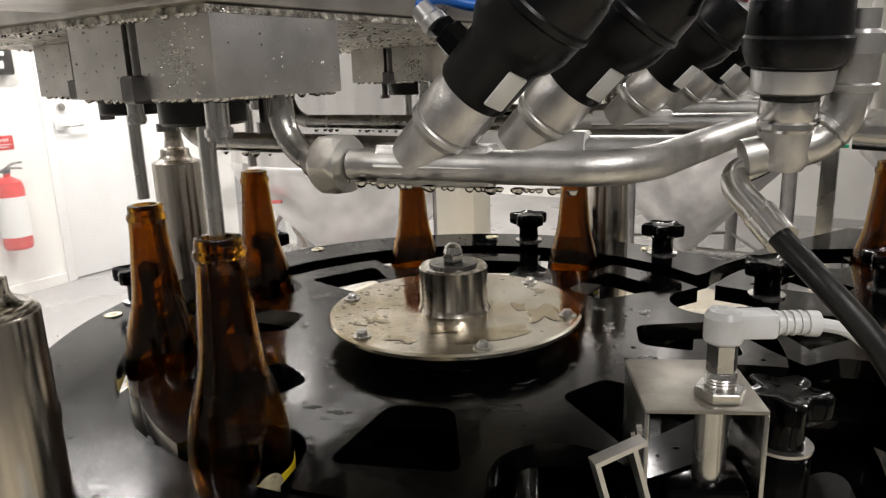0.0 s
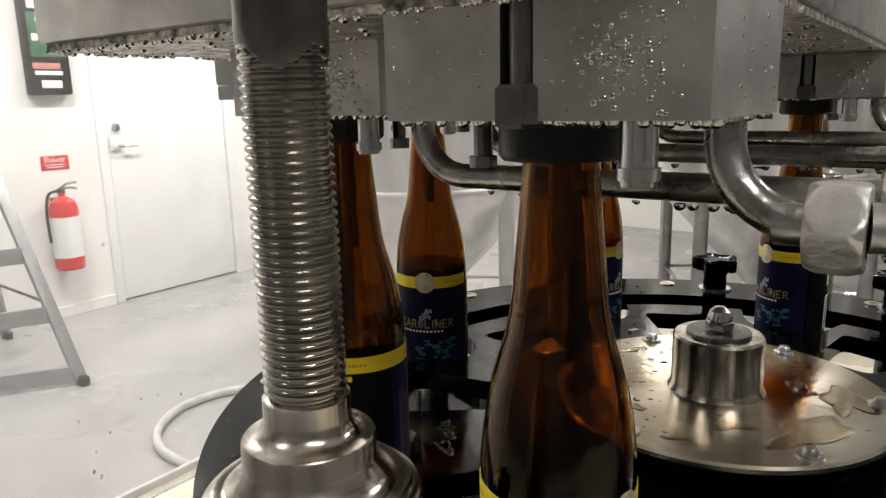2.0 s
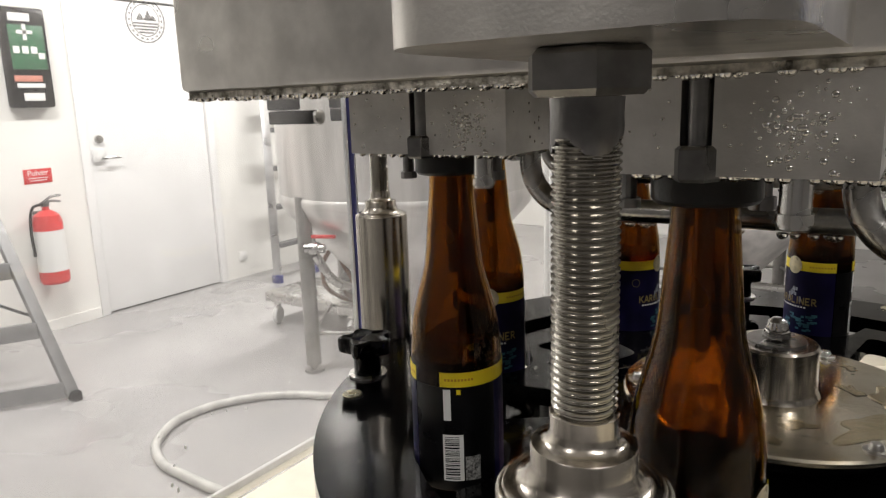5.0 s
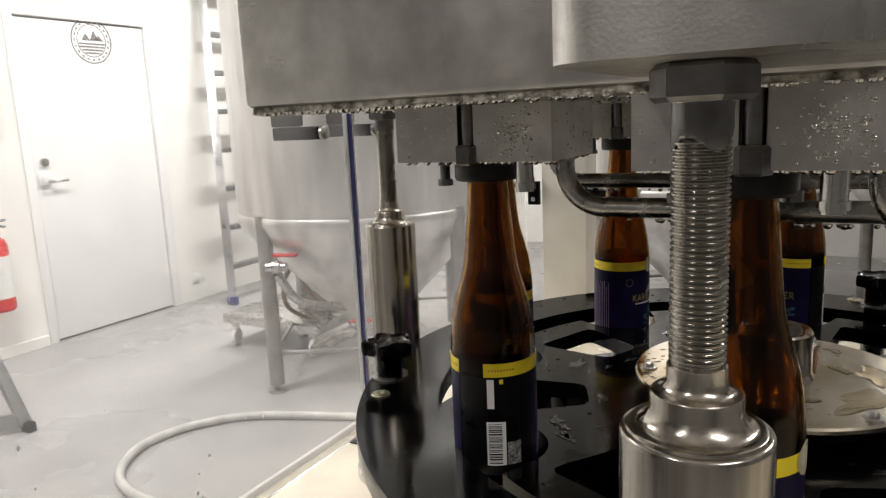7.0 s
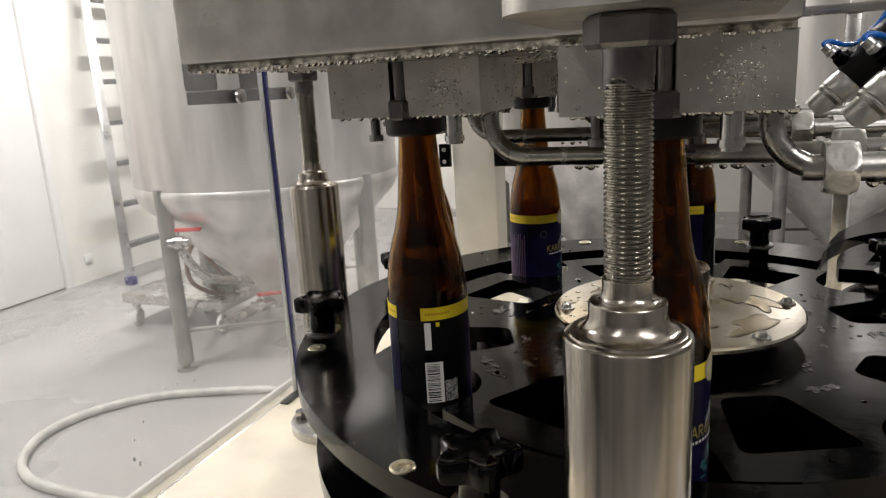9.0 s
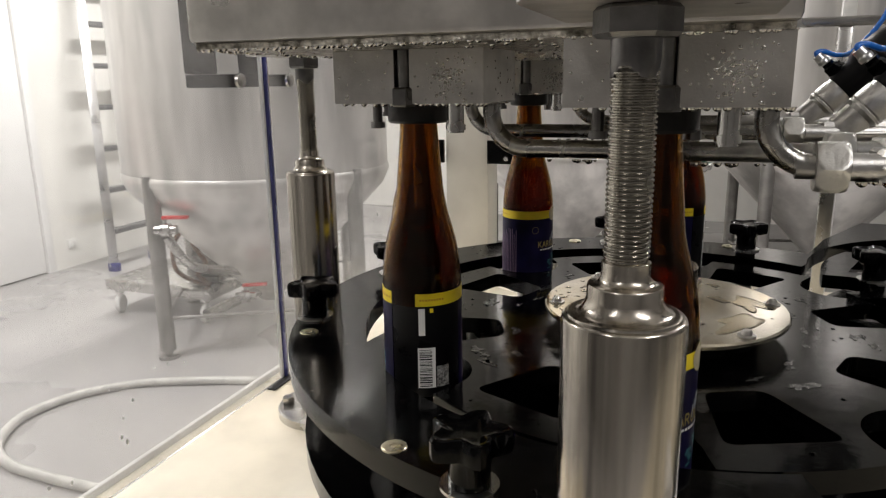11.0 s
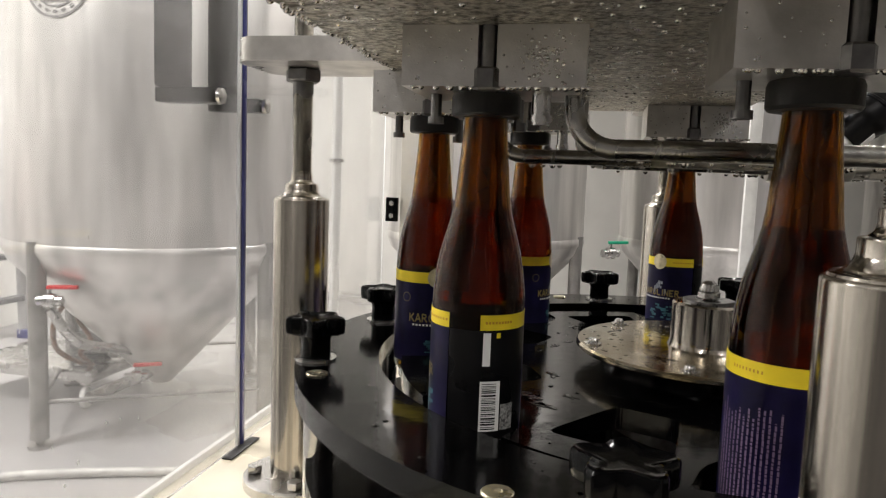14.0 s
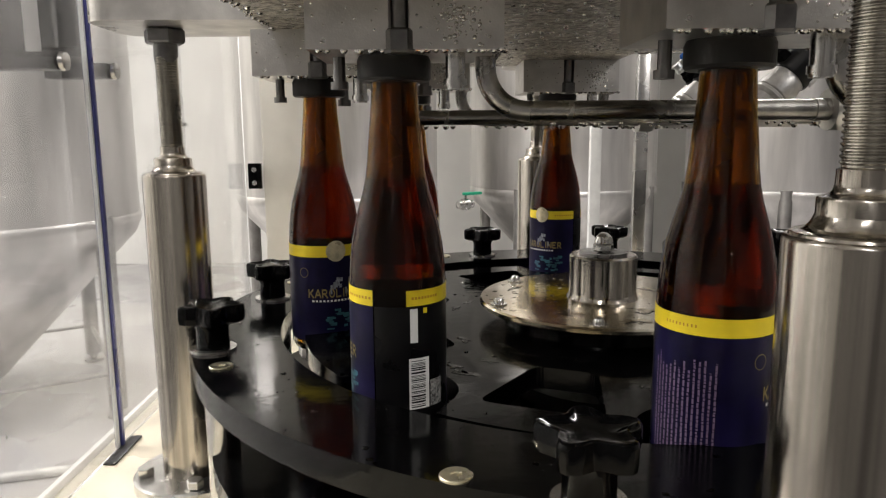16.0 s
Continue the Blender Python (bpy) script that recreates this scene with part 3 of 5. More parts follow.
def puddles(name, spots, seed, material, m, label):
    """Thin irregular films of liquid: radius, angle and size of each."""
    rng = random.Random(seed)
    bm = B()
    for r, a, size in spots:
        cx, cy = polar(r, a)
        lobes = [(rng.uniform(0.10, 0.24), rng.uniform(0, 6.28)) for _ in range(4)]
        rings = []
        for s, z in ((1.0, 0.0), (0.94, 0.00012), (0.75, 0.0002)):
            ring = []
            for i in range(36):
                t = 2 * math.pi * i / 36
                q = size * s * (1 + sum(w * math.sin((k + 2) * t + p) for k, (w, p) in enumerate(lobes)))
                x, y = q * math.cos(t), 0.55 * q * math.sin(t)
                ring.append(bm.verts.new((cx + x * math.cos(radians(a + 90)) - y * math.sin(radians(a + 90)), cy + x * math.sin(radians(a + 90)) + y * math.cos(radians(a + 90)), z)))
            rings.append(ring)
        for p, q in zip(rings, rings[1:]):
            for i in range(36):
                bm.faces.new((p[i], p[(i + 1) % 36], q[(i + 1) % 36], q[i]))
        bm.faces.new(rings[-1])
        bm.faces.new(rings[0])
    ob = obj(name, bm, material)
    ob.matrix_world = m
    tagged(ob, label, "puddle", kind="stuff")


puddles("beer_puddles", ((0.086, -30, 0.032), (0.090, 16, 0.027), (0.068, -66, 0.014), (0.098, -85, 0.013), (0.064, 28, 0.013), (0.095, 150, 0.011), (0.082, -125, 0.014), (0.100, 60, 0.010)),
        31, PUDDLE, pose(0.004, -0.010, STAR_Z + 0.0241), "thin beer puddles on the steel hub cover, tinted for reflected bottles")
WATERFILM = mat("water_film", (0.002, 0.002, 0.0022), 0.05, 0.0, 0.3, 30, 1.0, 120, 0.04, spec=0.8)
film_rng = random.Random(8)
puddles("water_puddles", [(film_rng.uniform(0.140, 0.160), film_rng.uniform(0, 360), film_rng.uniform(0.004, 0.011)) for _ in range(26)]
        + [(film_rng.uniform(0.185, 0.225), 45 * film_rng.randrange(8) + film_rng.uniform(-6, 6), film_rng.uniform(0.004, 0.010)) for _ in range(26)],
        14, WATERFILM, pose(0, 0, STAR_Z + 0.0002), "clear water standing on the black star wheel")


# ---- filler: columns and head plate ----
def column(x, y, z_top, label):
    c = empty("lifting_column", pose(x, y, 0.88))
    h = z_top - 0.88
    bm = lathe(B(), [(0.060, 0.0), (0.060, 0.010), (0.058, 0.012), (0.034, 0.012)], 36)
    flange = part("flange", bm, STEEL, c)
    obj("cylinder", lathe(B(), [(0.0300, 0.012), (0.0300, h - 0.0022), (0.0297, h - 0.0009), (0.0290, h), (0.0275, h + 0.0003)], 64), TURNED, c, "turned stainless cylinder", 55)
    obj("neck_collar", lathe(B(), [(0.0277, h + 0.0001), (0.0272, h + 0.0014), (0.0258, h + 0.0021), (0.0244, h + 0.0018), (0.0226, h + 0.0024), (0.0208, h + 0.0038), (0.0193, h + 0.0058), (0.0183, h + 0.0082), (0.0180, h + 0.0090), (0.0180, h + 0.0150), (0.0175, h + 0.0158), (0.0155, h + 0.0162), (0.0140, h + 0.0168), (0.0124, h + 0.0182), (0.0118, h + 0.0200), (0.0116, h + 0.0215), (0.0116, h + 0.0268), (0.0106, h + 0.0276)], 48), TURNED, c, "", 42)
    # thread: ridges with a steep profile
    prof = [(0.0100, h + 0.026)]
    z = h + 0.0285
    while z < 1.325 - 0.88:
        prof += [(0.0100, z), (0.0109, z + 0.0008), (0.0109, z + 0.0014), (0.0100, z + 0.0021)]
        z += 0.0024
    prof += [(0.0103, z), (0.0103, 0.62)]
    rod_part = part("threaded_rod", lathe(B(), prof, 32), THREADM, c, "greasy threaded rod")
    top = 1.3272 - 0.88
    grease = lathe(B(), [(0.0106, top - 0.015), (0.0111, top - 0.0135), (0.0113, top - 0.009), (0.0111, top - 0.005), (0.0114, top)], 32)
    for v in grease.verts:
        if v.co.z < top - 0.010:
            v.co.z += 0.0030 * math.sin(3 * math.atan2(v.co.y, v.co.x) + 1.0)
    part("grease", grease, DARKSTEEL, rod_part, "dark grease below the lock nut")
    bm = B()
    hexrod(bm, (0, 0, 1.3275 - 0.88), (0, 0, 1.3415 - 0.88), 0.0195, 0.002)
    part("lock_nut", bm, DARKSTEEL, rod_part, "dull hexagonal lock nut")
    for k in range(4):
        px, py = polar(0.047, 20 + 90 * k)
        bm = B()
        hexrod(bm, (px, py, 0.0125), (px, py, 0.021), 0.0085, 0.001)
        part("bolt", bm, STEEL, flange)
    tagged(c, label, "column", "lifting columns")
    return c


COLUMNS = ((0.0042, -0.431, 1.199), (-0.424, -0.001, 1.203), (0.0, 0.42, 1.200), (0.42, 0.0, 1.2))
for x, y, z in COLUMNS[:3]:
    column(x, y, z, "stainless column with a greasy threaded rod")


def head_plate():
    h = empty("filler_head")
    bm = box(B(), -0.315, -0.338, 1.3385, 0.080, 0.33, 1.45, 0.004)
    part("body", bm, BLOCKM, h, "thick stainless filler head body")
    part("underside", box(B(), -0.311, -0.334, 1.3345, 0.077, 0.326, 1.3384), WETPLATE, h, "rough wet underside with condensation")
    for a, shift in ((180, 0.0), (270, 0.011), (90, 0.0)):
        loop = [(0.29, -0.070), (0.45, -0.070)] + [(0.45 + 0.030 * math.sin(radians(t)), -0.040 - 0.030 * math.cos(radians(t))) for t in range(15, 91, 15)] \
            + [(0.45 + 0.030 * math.cos(radians(t)), 0.040 + 0.030 * math.sin(radians(t))) for t in range(0, 91, 15)] + [(0.29, 0.070)]
        loop = [(x, y * 0.79 + shift) for x, y in loop]
        bm = plate(B(), [loop], 1.3418, 1.366)
        bmesh.ops.transform(bm, matrix=pose(0, 0, 0, 0, 0, a), verts=bm.verts)
        part("lug", bm, BLOCKM, h, "rounded stainless lug")
    tagged(h, "square stainless filler head wet with condensation", "filler head")


head_plate()


# ---- filling stations ----
STATIONS = [(0.006 + polar(R_BOTTLE, a)[0], -0.003 + polar(R_BOTTLE, a)[1]) for a in (270, 225, 180, 135, 90)]
BLOCK_Z0, BLOCK_Z1 = 1.2935, 1.3342


def station(x, y):
    f = empty("filling_valve", pose(x, y, 0))
    bm = B()
    # block with a slot on its outer face for the clamping bolt
    outline = [(-0.053, -0.047), (-0.0005, -0.047), (-0.0005, -0.035), (0.0125, -0.035), (0.0125, -0.047), (0.0720, -0.047), (0.0720, 0.045), (-0.053, 0.045)]
    plate(bm, [outline], BLOCK_Z0, BLOCK_Z1)
    part("block", bm, BLOCKM, f, "milled steel valve block with condensation")
    bm = B()
    rod(bm, (0.006, -0.0415, 1.306), (0.006, -0.0415, BLOCK_Z1), 0.0055, 14)
    hexrod(bm, (0.006, -0.0435, 1.291), (0.006, -0.0435, 1.306), 0.0105)
    part("clamp_bolt", bm, DARKSTEEL, f)
    part("bell", lathe(B(), [(0.017, 1.276), (0.0242, 1.2765), (0.0257, 1.2785), (0.0257, 1.2905), (0.0250, 1.2920), (0.0245, 1.2933), (0.0, 1.2933), (0.0, 1.289), (0.017, 1.289)], 36, cap=False), RUBBER, f, "black rubber centring bell")
    part("fill_tube", lathe(B(), [(0.0036, 1.203), (0.0052, 1.203), (0.0052, 1.2885), (0.0036, 1.2885)], 14), STEEL, f, "slim steel fill tube")
    bm = B()
    rod(bm, (0.042, -0.024, 1.270), (0.042, -0.024, 1.2934), 0.0066, 16)
    rod(bm, (0.042, -0.024, 1.272), (0.042, -0.024, 1.2765), 0.0078, 16)
    part("vent_nipple", bm, STEEL, f)
    bm = B()
    rod(bm, (-0.038, 0.0, 1.274), (-0.038, 0.0, 1.2934), 0.0042, 12)
    rod(bm, (-0.038, 0.0, 1.2715), (-0.038, 0.0, 1.2765), 0.0062, 12)
    part("spring_pin", bm, DARKSTEEL, f)
    bm = B()
    rod(bm, (0.02, 0.032, 1.272), (0.02, 0.032, 1.2934), 0.0046, 12)
    rod(bm, (0.02, 0.032, 1.269), (0.02, 0.032, 1.2755), 0.0068, 12)
    part("drain_nipple", bm, DARKSTEEL, f)
    tagged(f, "steel filling valve block with rubber bell and tube", "filling valve", "filling valves")
    return f


first = station(*STATIONS[0])
for x, y in STATIONS[1:]:
    copy_thing(first, pose(x, y, 0))


# ---- product pipes and angle seat valves ----
PIPE_Z = 1.256


def product_pipe(x, y, u_nut, u_end, bend):
    p = empty("product_pipe", pose(x, y, 0))
    start, knee, end = Vector((0.064, 0.002, 1.2934)), Vector((0.064, 0.002, PIPE_Z)), Vector((u_nut - x, 0.004, PIPE_Z))
    pts = [start] + corner_arc(start, knee, end, 0.030, 10) + [end]
    part("elbow", sweep(B(), pts, 0.0073, 20), PIPEM, p, "bent stainless pipe beaded with drops")
    bm = B()
    chamfered_nut(bm, (u_nut - x - 0.004, 0.004, PIPE_Z), (u_nut - x + 0.014, 0.004, PIPE_Z), 0.0172)
    part("union_nut", bm, NUTM, p, "large wet hexagonal union nut")
    part("weld_ring", rod(B(), (u_nut - x - 0.0145, 0.004, PIPE_Z), (u_nut - x - 0.0036, 0.004, PIPE_Z), 0.0080, 20), PIPEM, p)
    a, c = Vector((u_nut - x + 0.014, 0.006, PIPE_Z)), Vector((u_end - x, 0.034, PIPE_Z))
    rest = [a, c]
    if bend:
        b = Vector((u_end - x + 0.03, 0.30, PIPE_Z + 0.010))
        rest = [a] + corner_arc(a, c, b, 0.045, 10) + [b]
    part("pipe", sweep(B(), rest, 0.0086, 20), CAST, p)
    tagged(p, "stainless product pipe with a union nut", "pipe", "product pipes")
    return p


for (x, y), nut in zip(STATIONS, (0.103, 0.119, 0.109, 0.099, 0.119)):
    product_pipe(x, y, nut, 0.262, y < -0.25)


mat_red_cap = mat("dull_red_plastic", (0.20, 0.02, 0.03), 0.4)


def seat_valve(x, y):
    v = empty("seat_valve", pose(x, y, PIPE_Z))
    hexb = B()
    hexrod(hexb, (-0.030, -0.006, 0), (0.034, 0.007, 0), 0.0125, 0.002)
    part("body", hexb, CAST, v, "cast stainless valve body")
    m = pose(-0.010, 0, 0.002, 0, 45, 0)
    part("bonnet", lathe(B(), [(0.0150, 0.0), (0.0155, 0.020), (0.0180, 0.024), (0.0180, 0.0265), (0.0170, 0.0275), (0.0180, 0.029), (0.0180, 0.044), (0.0172, 0.046), (0.0172, 0.052)], 32, m), CAST, v)
    act = part("actuator", lathe(B(), [(0.0, 0.050), (0.0180, 0.050), (0.0190, 0.052), (0.0195, 0.076), (0.0235, 0.083), (0.0255, 0.089), (0.0258, 0.100), (0.0270, 0.1012), (0.0270, 0.1040), (0.0258, 0.1052), (0.0248, 0.119), (0.0212, 0.128), (0.010, 0.130), (0.0, 0.130)], 64, m), MATTBLACK, v, "black plastic pneumatic actuator")
    bm = box(B(), -0.0050, -0.0208, 0.056, 0.0060, -0.0188, 0.076, 0.001)
    bmesh.ops.transform(bm, matrix=m @ pose(0, 0, 0, 0, 0, 58), verts=bm.verts)
    part("type_plate", bm, PAPERW, act, "small pale type plate")
    bm = lathe(B(), [(0.0085, 0.0), (0.0085, 0.012), (0.0065, 0.014), (0.0065, 0.018)], 6, m @ pose(-0.016, 0, 0.060, 0, -90, 0))
    part("air_port", bm, BLACKPL, act)
    bm = lathe(B(), [(0.0068, 0.0), (0.0070, 0.004), (0.0058, 0.006), (0.0058, 0.013)], 14, m @ pose(-0.0355, 0, 0.058, 0, -90, 0))
    part("air_fitting", bm, ALUM, act)
    part("indicator", lathe(B(), [(0.0, 0.1302), (0.007, 0.1302), (0.006, 0.137), (0.0, 0.138)], 14, m), mat_red_cap, act, "dull red position cap")
    tagged(v, "stainless angle seat valve with black pneumatic actuator", "valve", "seat valves")
    return v


first = seat_valve(0.161, STATIONS[0][1] + 0.018)
for (x, y), u in zip(STATIONS[1:], (0.177, 0.167, 0.157, 0.177)):
    copy_thing(first, pose(u, y + 0.018, PIPE_Z))


# ---- bottles ----
BASE_UP, GIRTH = 1.029, 1.045
PROFILE = ((0.0335, 0.111), (0.0331, 0.118), (0.0324, 0.126), (0.0312, 0.136), (0.0292, 0.147), (0.0262, 0.159), (0.0228, 0.171), (0.0207, 0.181), (0.0194, 0.192), (0.0184, 0.205), (0.0173, 0.217), (0.0163, 0.229), (0.0155, 0.241), (0.0150, 0.249),
           (0.0160, 0.2512), (0.0163, 0.254), (0.0158, 0.2565), (0.0145, 0.2575), (0.0143, 0.2605), (0.0146, 0.2625), (0.0140, 0.2645), (0.0122, 0.265))


def arc_patch(bm, r, a0, a1, z0, z1, thick=0.00025):
    n = max(2, int(abs(a1 - a0) / 5))
    vs = []
    for i in range(n + 1):
        a = radians(a0 + (a1 - a0) * i / n)
        vs.append([bm.verts.new((rr * math.cos(a), rr * math.sin(a), z)) for rr, z in ((r, z0), (r, z1), (r + thick, z1), (r + thick, z0))])
    for p, q in zip(vs, vs[1:]):
        for k in range(4):
            bm.faces.new((p[k], p[(k + 1) % 4], q[(k + 1) % 4], q[k]))
    bm.faces.new(vs[0]), bm.faces.new(vs[-1])
    return bm


def bottle():
    """A bottle whose front label is centred on +x."""
    b = empty("beer_bottle")
    outer = [(0.0, 0.003), (0.024, 0.0), (0.031, 0.001), (0.0335, 0.006)] + list(PROFILE)
    inner = [(max(0.0085, r - 0.0026), z) for r, z in PROFILE if z < 0.252][::-1]
    inner = [(0.0095, 0.265), (0.0092, 0.252)] + inner + [(0.0305, 0.012), (0.027, 0.007), (0.0, 0.009)]
    part("glass_body", lathe(B(), outer + inner, 72, cap=False), AMBER, b, "wet amber glass")
    r = 0.0336
    front = part("front_label", arc_patch(B(), r, -174.5, 75, 0.010, 0.0868), NAVY, b, "dark blue paper label")
    # From 77 to 114 black stands in for the dark bare glass.
    back = part("back_label", arc_patch(B(), r, 77, 185, 0.010, 0.0868), LABELBLACK, b, "black back label with a barcode, run on over the dark glass gap")
    band = part("neck_band", arc_patch(B(), r, -246, 75, 0.0872, 0.0975), YELLOW, b, "yellow paper band")
    bm = B()
    for i in range(9):
        arc_patch(bm, r + 0.0003, -150 + 4 * i, -148.5 + 4 * i, 0.0915, 0.0932, 0.0001)
        arc_patch(bm, r + 0.0003, 30 + 5 * i, 32.5 + 5 * i, 0.0915, 0.0932, 0.0001)
        arc_patch(bm, r + 0.0003, -240 + 4 * i, -237.5 + 4 * i, 0.0915, 0.0932, 0.0001)
    tagged(part("band_print", bm, mat_orange, band), kind="stuff")
    bm = B()
    n = 24
    rings = []
    for rr in (0.003, 0.006, 0.0088, 0.0095):
        ring = []
        for i in range(n):
            a = 2 * math.pi * i / n
            y, z = rr * math.cos(a), rr * math.sin(a)
            ang = y / r
            e = r + 0.0006
            ring.append(bm.verts.new((e * math.cos(ang), e * math.sin(ang), 0.0925 + z)))
        rings.append(ring)
    for p, q in zip(rings, rings[1:]):
        for i in range(n):
            bm.faces.new((p[i], p[(i + 1) % n], q[(i + 1) % n], q[i]))
    bm.faces.new(rings[0])
    part("seal", bm, GOLD, band, "round pale gold seal")
    # print on the front label
    bm = B()
    for i in range(34):
        a, z = random.uniform(-20, 44), random.uniform(0.020, 0.038)
        arc_patch(bm, r + 0.0003, a, a + random.uniform(3, 12), z, z + random.uniform(0.001, 0.003), 0.0001)
    part("front_picture", bm, TEAL, front, "teal landscape print")
    bm = B()
    for i in range(14):
        a = random.uniform(-12, 16)
        z = 0.066 - abs(a - 2) * 0.0008 + random.uniform(-0.006, 0.006)
        arc_patch(bm, r + 0.0003, a, a + random.uniform(2, 5), z, z + random.uniform(0.002, 0.006), 0.0001)
    part("front_figure", bm, mat_slate, front, "pale grey painted figure")
    bm = B()
    x = -46.0
    for ch in "KAROLINER":
        w = 9.2 if ch != "I" else 4.0
        glyph(bm, ch, r + 0.0004, x, x + w, 0.0500, 0.0580)
        x += w + 1.8
    part("front_title", bm, GOLDPRINT, front, "gold capital lettering")
    bm = B()
    for i in range(12):
        arc_patch(bm, r + 0.0003, -40 + 5.8 * i, -36.5 + 5.8 * i, 0.0462, 0.0480, 0.0001)
    part("front_subtitle", bm, PAPERW, front)
    bm = B()
    rings2 = []
    for rr in (0.0040, 0.0046):
        rings2.append([])
        for i in range(20):
            t = 2 * math.pi * i / 20
            ang = radians(-53) + rr * math.cos(t) / r
            rings2[-1].append(bm.verts.new(((r + 0.0004) * math.cos(ang), (r + 0.0004) * math.sin(ang), 0.073 + rr * math.sin(t))))
    for i in range(20):
        bm.faces.new((rings2[0][i], rings2[0][(i + 1) % 20], rings2[1][(i + 1) % 20], rings2[1][i]))
    part("round_mark", bm, DIMGOLD, front)
    # side text and barcode
    bm = B()
    rng = random.Random(9)
    for i in range(14):
        a, z = -163 + 5.0 * i, 0.016
        top = 0.066 + rng.uniform(0, 0.008)
        while z < top:
            h = min(rng.uniform(0.0008, 0.0036), top - z)
            lift = rng.uniform(0, 0.5)
            arc_patch(bm, r + 0.0003, a + lift, a + lift + 1.9, z, z + h, 0.0001)
            z += h + rng.uniform(0.0003, 0.0008)
    part("side_text", bm, LILAC, front, "rows of small lilac print")
    bm = B()
    arc_patch(bm, r + 0.00035, 116, 141, 0.018, 0.0525, 0.0001)
    arc_patch(bm, r + 0.00035, 118, 127, 0.0630, 0.0855, 0.0001)
    part("barcode_field", bm, PAPERW, back, "white barcode field")
    bm = B()
    z = 0.0192
    rng = random.Random(4)
    while z < 0.0510:
        h = rng.choice((0.0004, 0.0008, 0.0004, 0.0012))
        arc_patch(bm, r + 0.0005, 118.5, 136, z, z + h, 0.0001)
        z += h + rng.choice((0.0005, 0.0007, 0.0011))
    part("barcode_bars", bm, LABELBLACK, back)
    bm = B()
    arc_patch(bm, r + 0.00035, 143, 162, 0.0180, 0.036, 0.0001)
    part("small_print_field", bm, mat_greyprint, back)
    part("recycling_mark", arc_patch(B(), r + 0.00035, 134, 139, 0.0820, 0.0855, 0.0001), YELLOW, back)
    for ob in b.children:
        for piece in (ob, *ob.children):
            if ob in (front, back, band):
                piece.data.transform(Matrix.Translation((0, 0, 0.0010)) @ Matrix.Diagonal((1, 1, 1.075, 1)))
            piece.data.transform(Matrix.Diagonal((GIRTH, GIRTH, 1, 1)))
    tagged(b, "amber beer bottle with a dark blue label", "bottle", "bottles in the filler")
    return b




def stroke(bm, r, a0, a1, z0, z1, pts, w=0.2):
    """A letter's stroke as a bent strip through pts in a unit box."""
    n = len(pts)
    q = []
    for i, (u, v) in enumerate(pts):
        p, s = Vector(pts[max(i - 1, 0)]), Vector(pts[min(i + 1, n - 1)])
        d = (s - p).normalized()
        nx, ny = -d.y * w / 2, d.x * w / 2
        row = []
        for sgn in (-1, 1):
            a = radians(a0 + (a1 - a0) * (u + sgn * nx))
            row.append(bm.verts.new((r * math.cos(a), r * math.sin(a), z0 + (z1 - z0) * (v + sgn * ny))))
        q.append(row)
    for a, b in zip(q, q[1:]):
        bm.faces.new((a[0], a[1], b[1], b[0]))


GLYPHS = {
    "K": (((0.1, 0), (0.1, 1)), ((0.9, 1), (0.2, 0.45)), ((0.35, 0.55), (0.95, 0))),
    "A": (((0, 0), (0.5, 1)), ((0.5, 1), (1, 0)), ((0.22, 0.35), (0.78, 0.35))),
    "R": (((0.1, 0), (0.1, 1)), ((0.1, 0.93), (0.7, 0.9), (0.8, 0.7), (0.65, 0.5), (0.1, 0.48)), ((0.4, 0.48), (0.95, 0))),
    "O": (((0.5, 0.05), (0.15, 0.25), (0.08, 0.6), (0.35, 0.95), (0.7, 0.93), (0.92, 0.6), (0.85, 0.25), (0.5, 0.05)),),
    "L": (((0.1, 1), (0.1, 0)), ((0.1, 0.08), (0.9, 0.08))),
    "I": (((0.5, 0), (0.5, 1)),),
    "E": (((0.1, 0), (0.1, 1)), ((0.1, 0.93), (0.9, 0.93)), ((0.1, 0.5), (0.7, 0.5)), ((0.1, 0.07), (0.9, 0.07))),
    "N": (((0.1, 0), (0.1, 1)), ((0.1, 1), (0.9, 0)), ((0.9, 0), (0.9, 1))),
}


def glyph(bm, ch, r, a0, a1, z0, z1):
    for pts in GLYPHS[ch]:
        stroke(bm, r, a0, a1, z0, z1, pts, 0.2 if ch != "I" else 0.5)


mat_orange = mat("orange_print", (0.55, 0.28, 0.02), 0.5)
mat_slate = mat("slate_print", (0.25, 0.27, 0.30), 0.5, 0.0, 0.5, 200)
mat_greyprint = mat("speckled_print", (0.28, 0.28, 0.27), 0.5, 0.0, 0.9, 500)


def beer_column():
    """The beer's shoulder and neck, which slides up as the bottle fills."""
    pts = [(max(0.004, r - 0.0021), z) for r, z in PROFILE if 0.118 < z < 0.185]
    return lathe(B(), [(0.0, 0.1130), (0.0309, 0.1132)] + pts + [(0.0, pts[-1][1] + 0.0005)], 64)


def bottle_base():
    p = empty("lifting_pad")
    part("pad", lathe(B(), [(0.0, -0.012), (0.028, -0.012), (0.030, -0.009), (0.030, -0.0005), (0.0, -0.0005)], 28), STEEL, p)
    part("ram", lathe(B(), [(0.014, -0.14), (0.014, -0.0125)], 20), STEEL, p, "polished steel ram")
    tagged(p, "round lifting pad on a steel ram", "lifting pad", "lifting pads")
    return p


TURNS = (-11, 168, -64, -6, -131)
bottles, pads, beers = [], [], []
first_bottle = bottle()
first_pad = bottle_base()
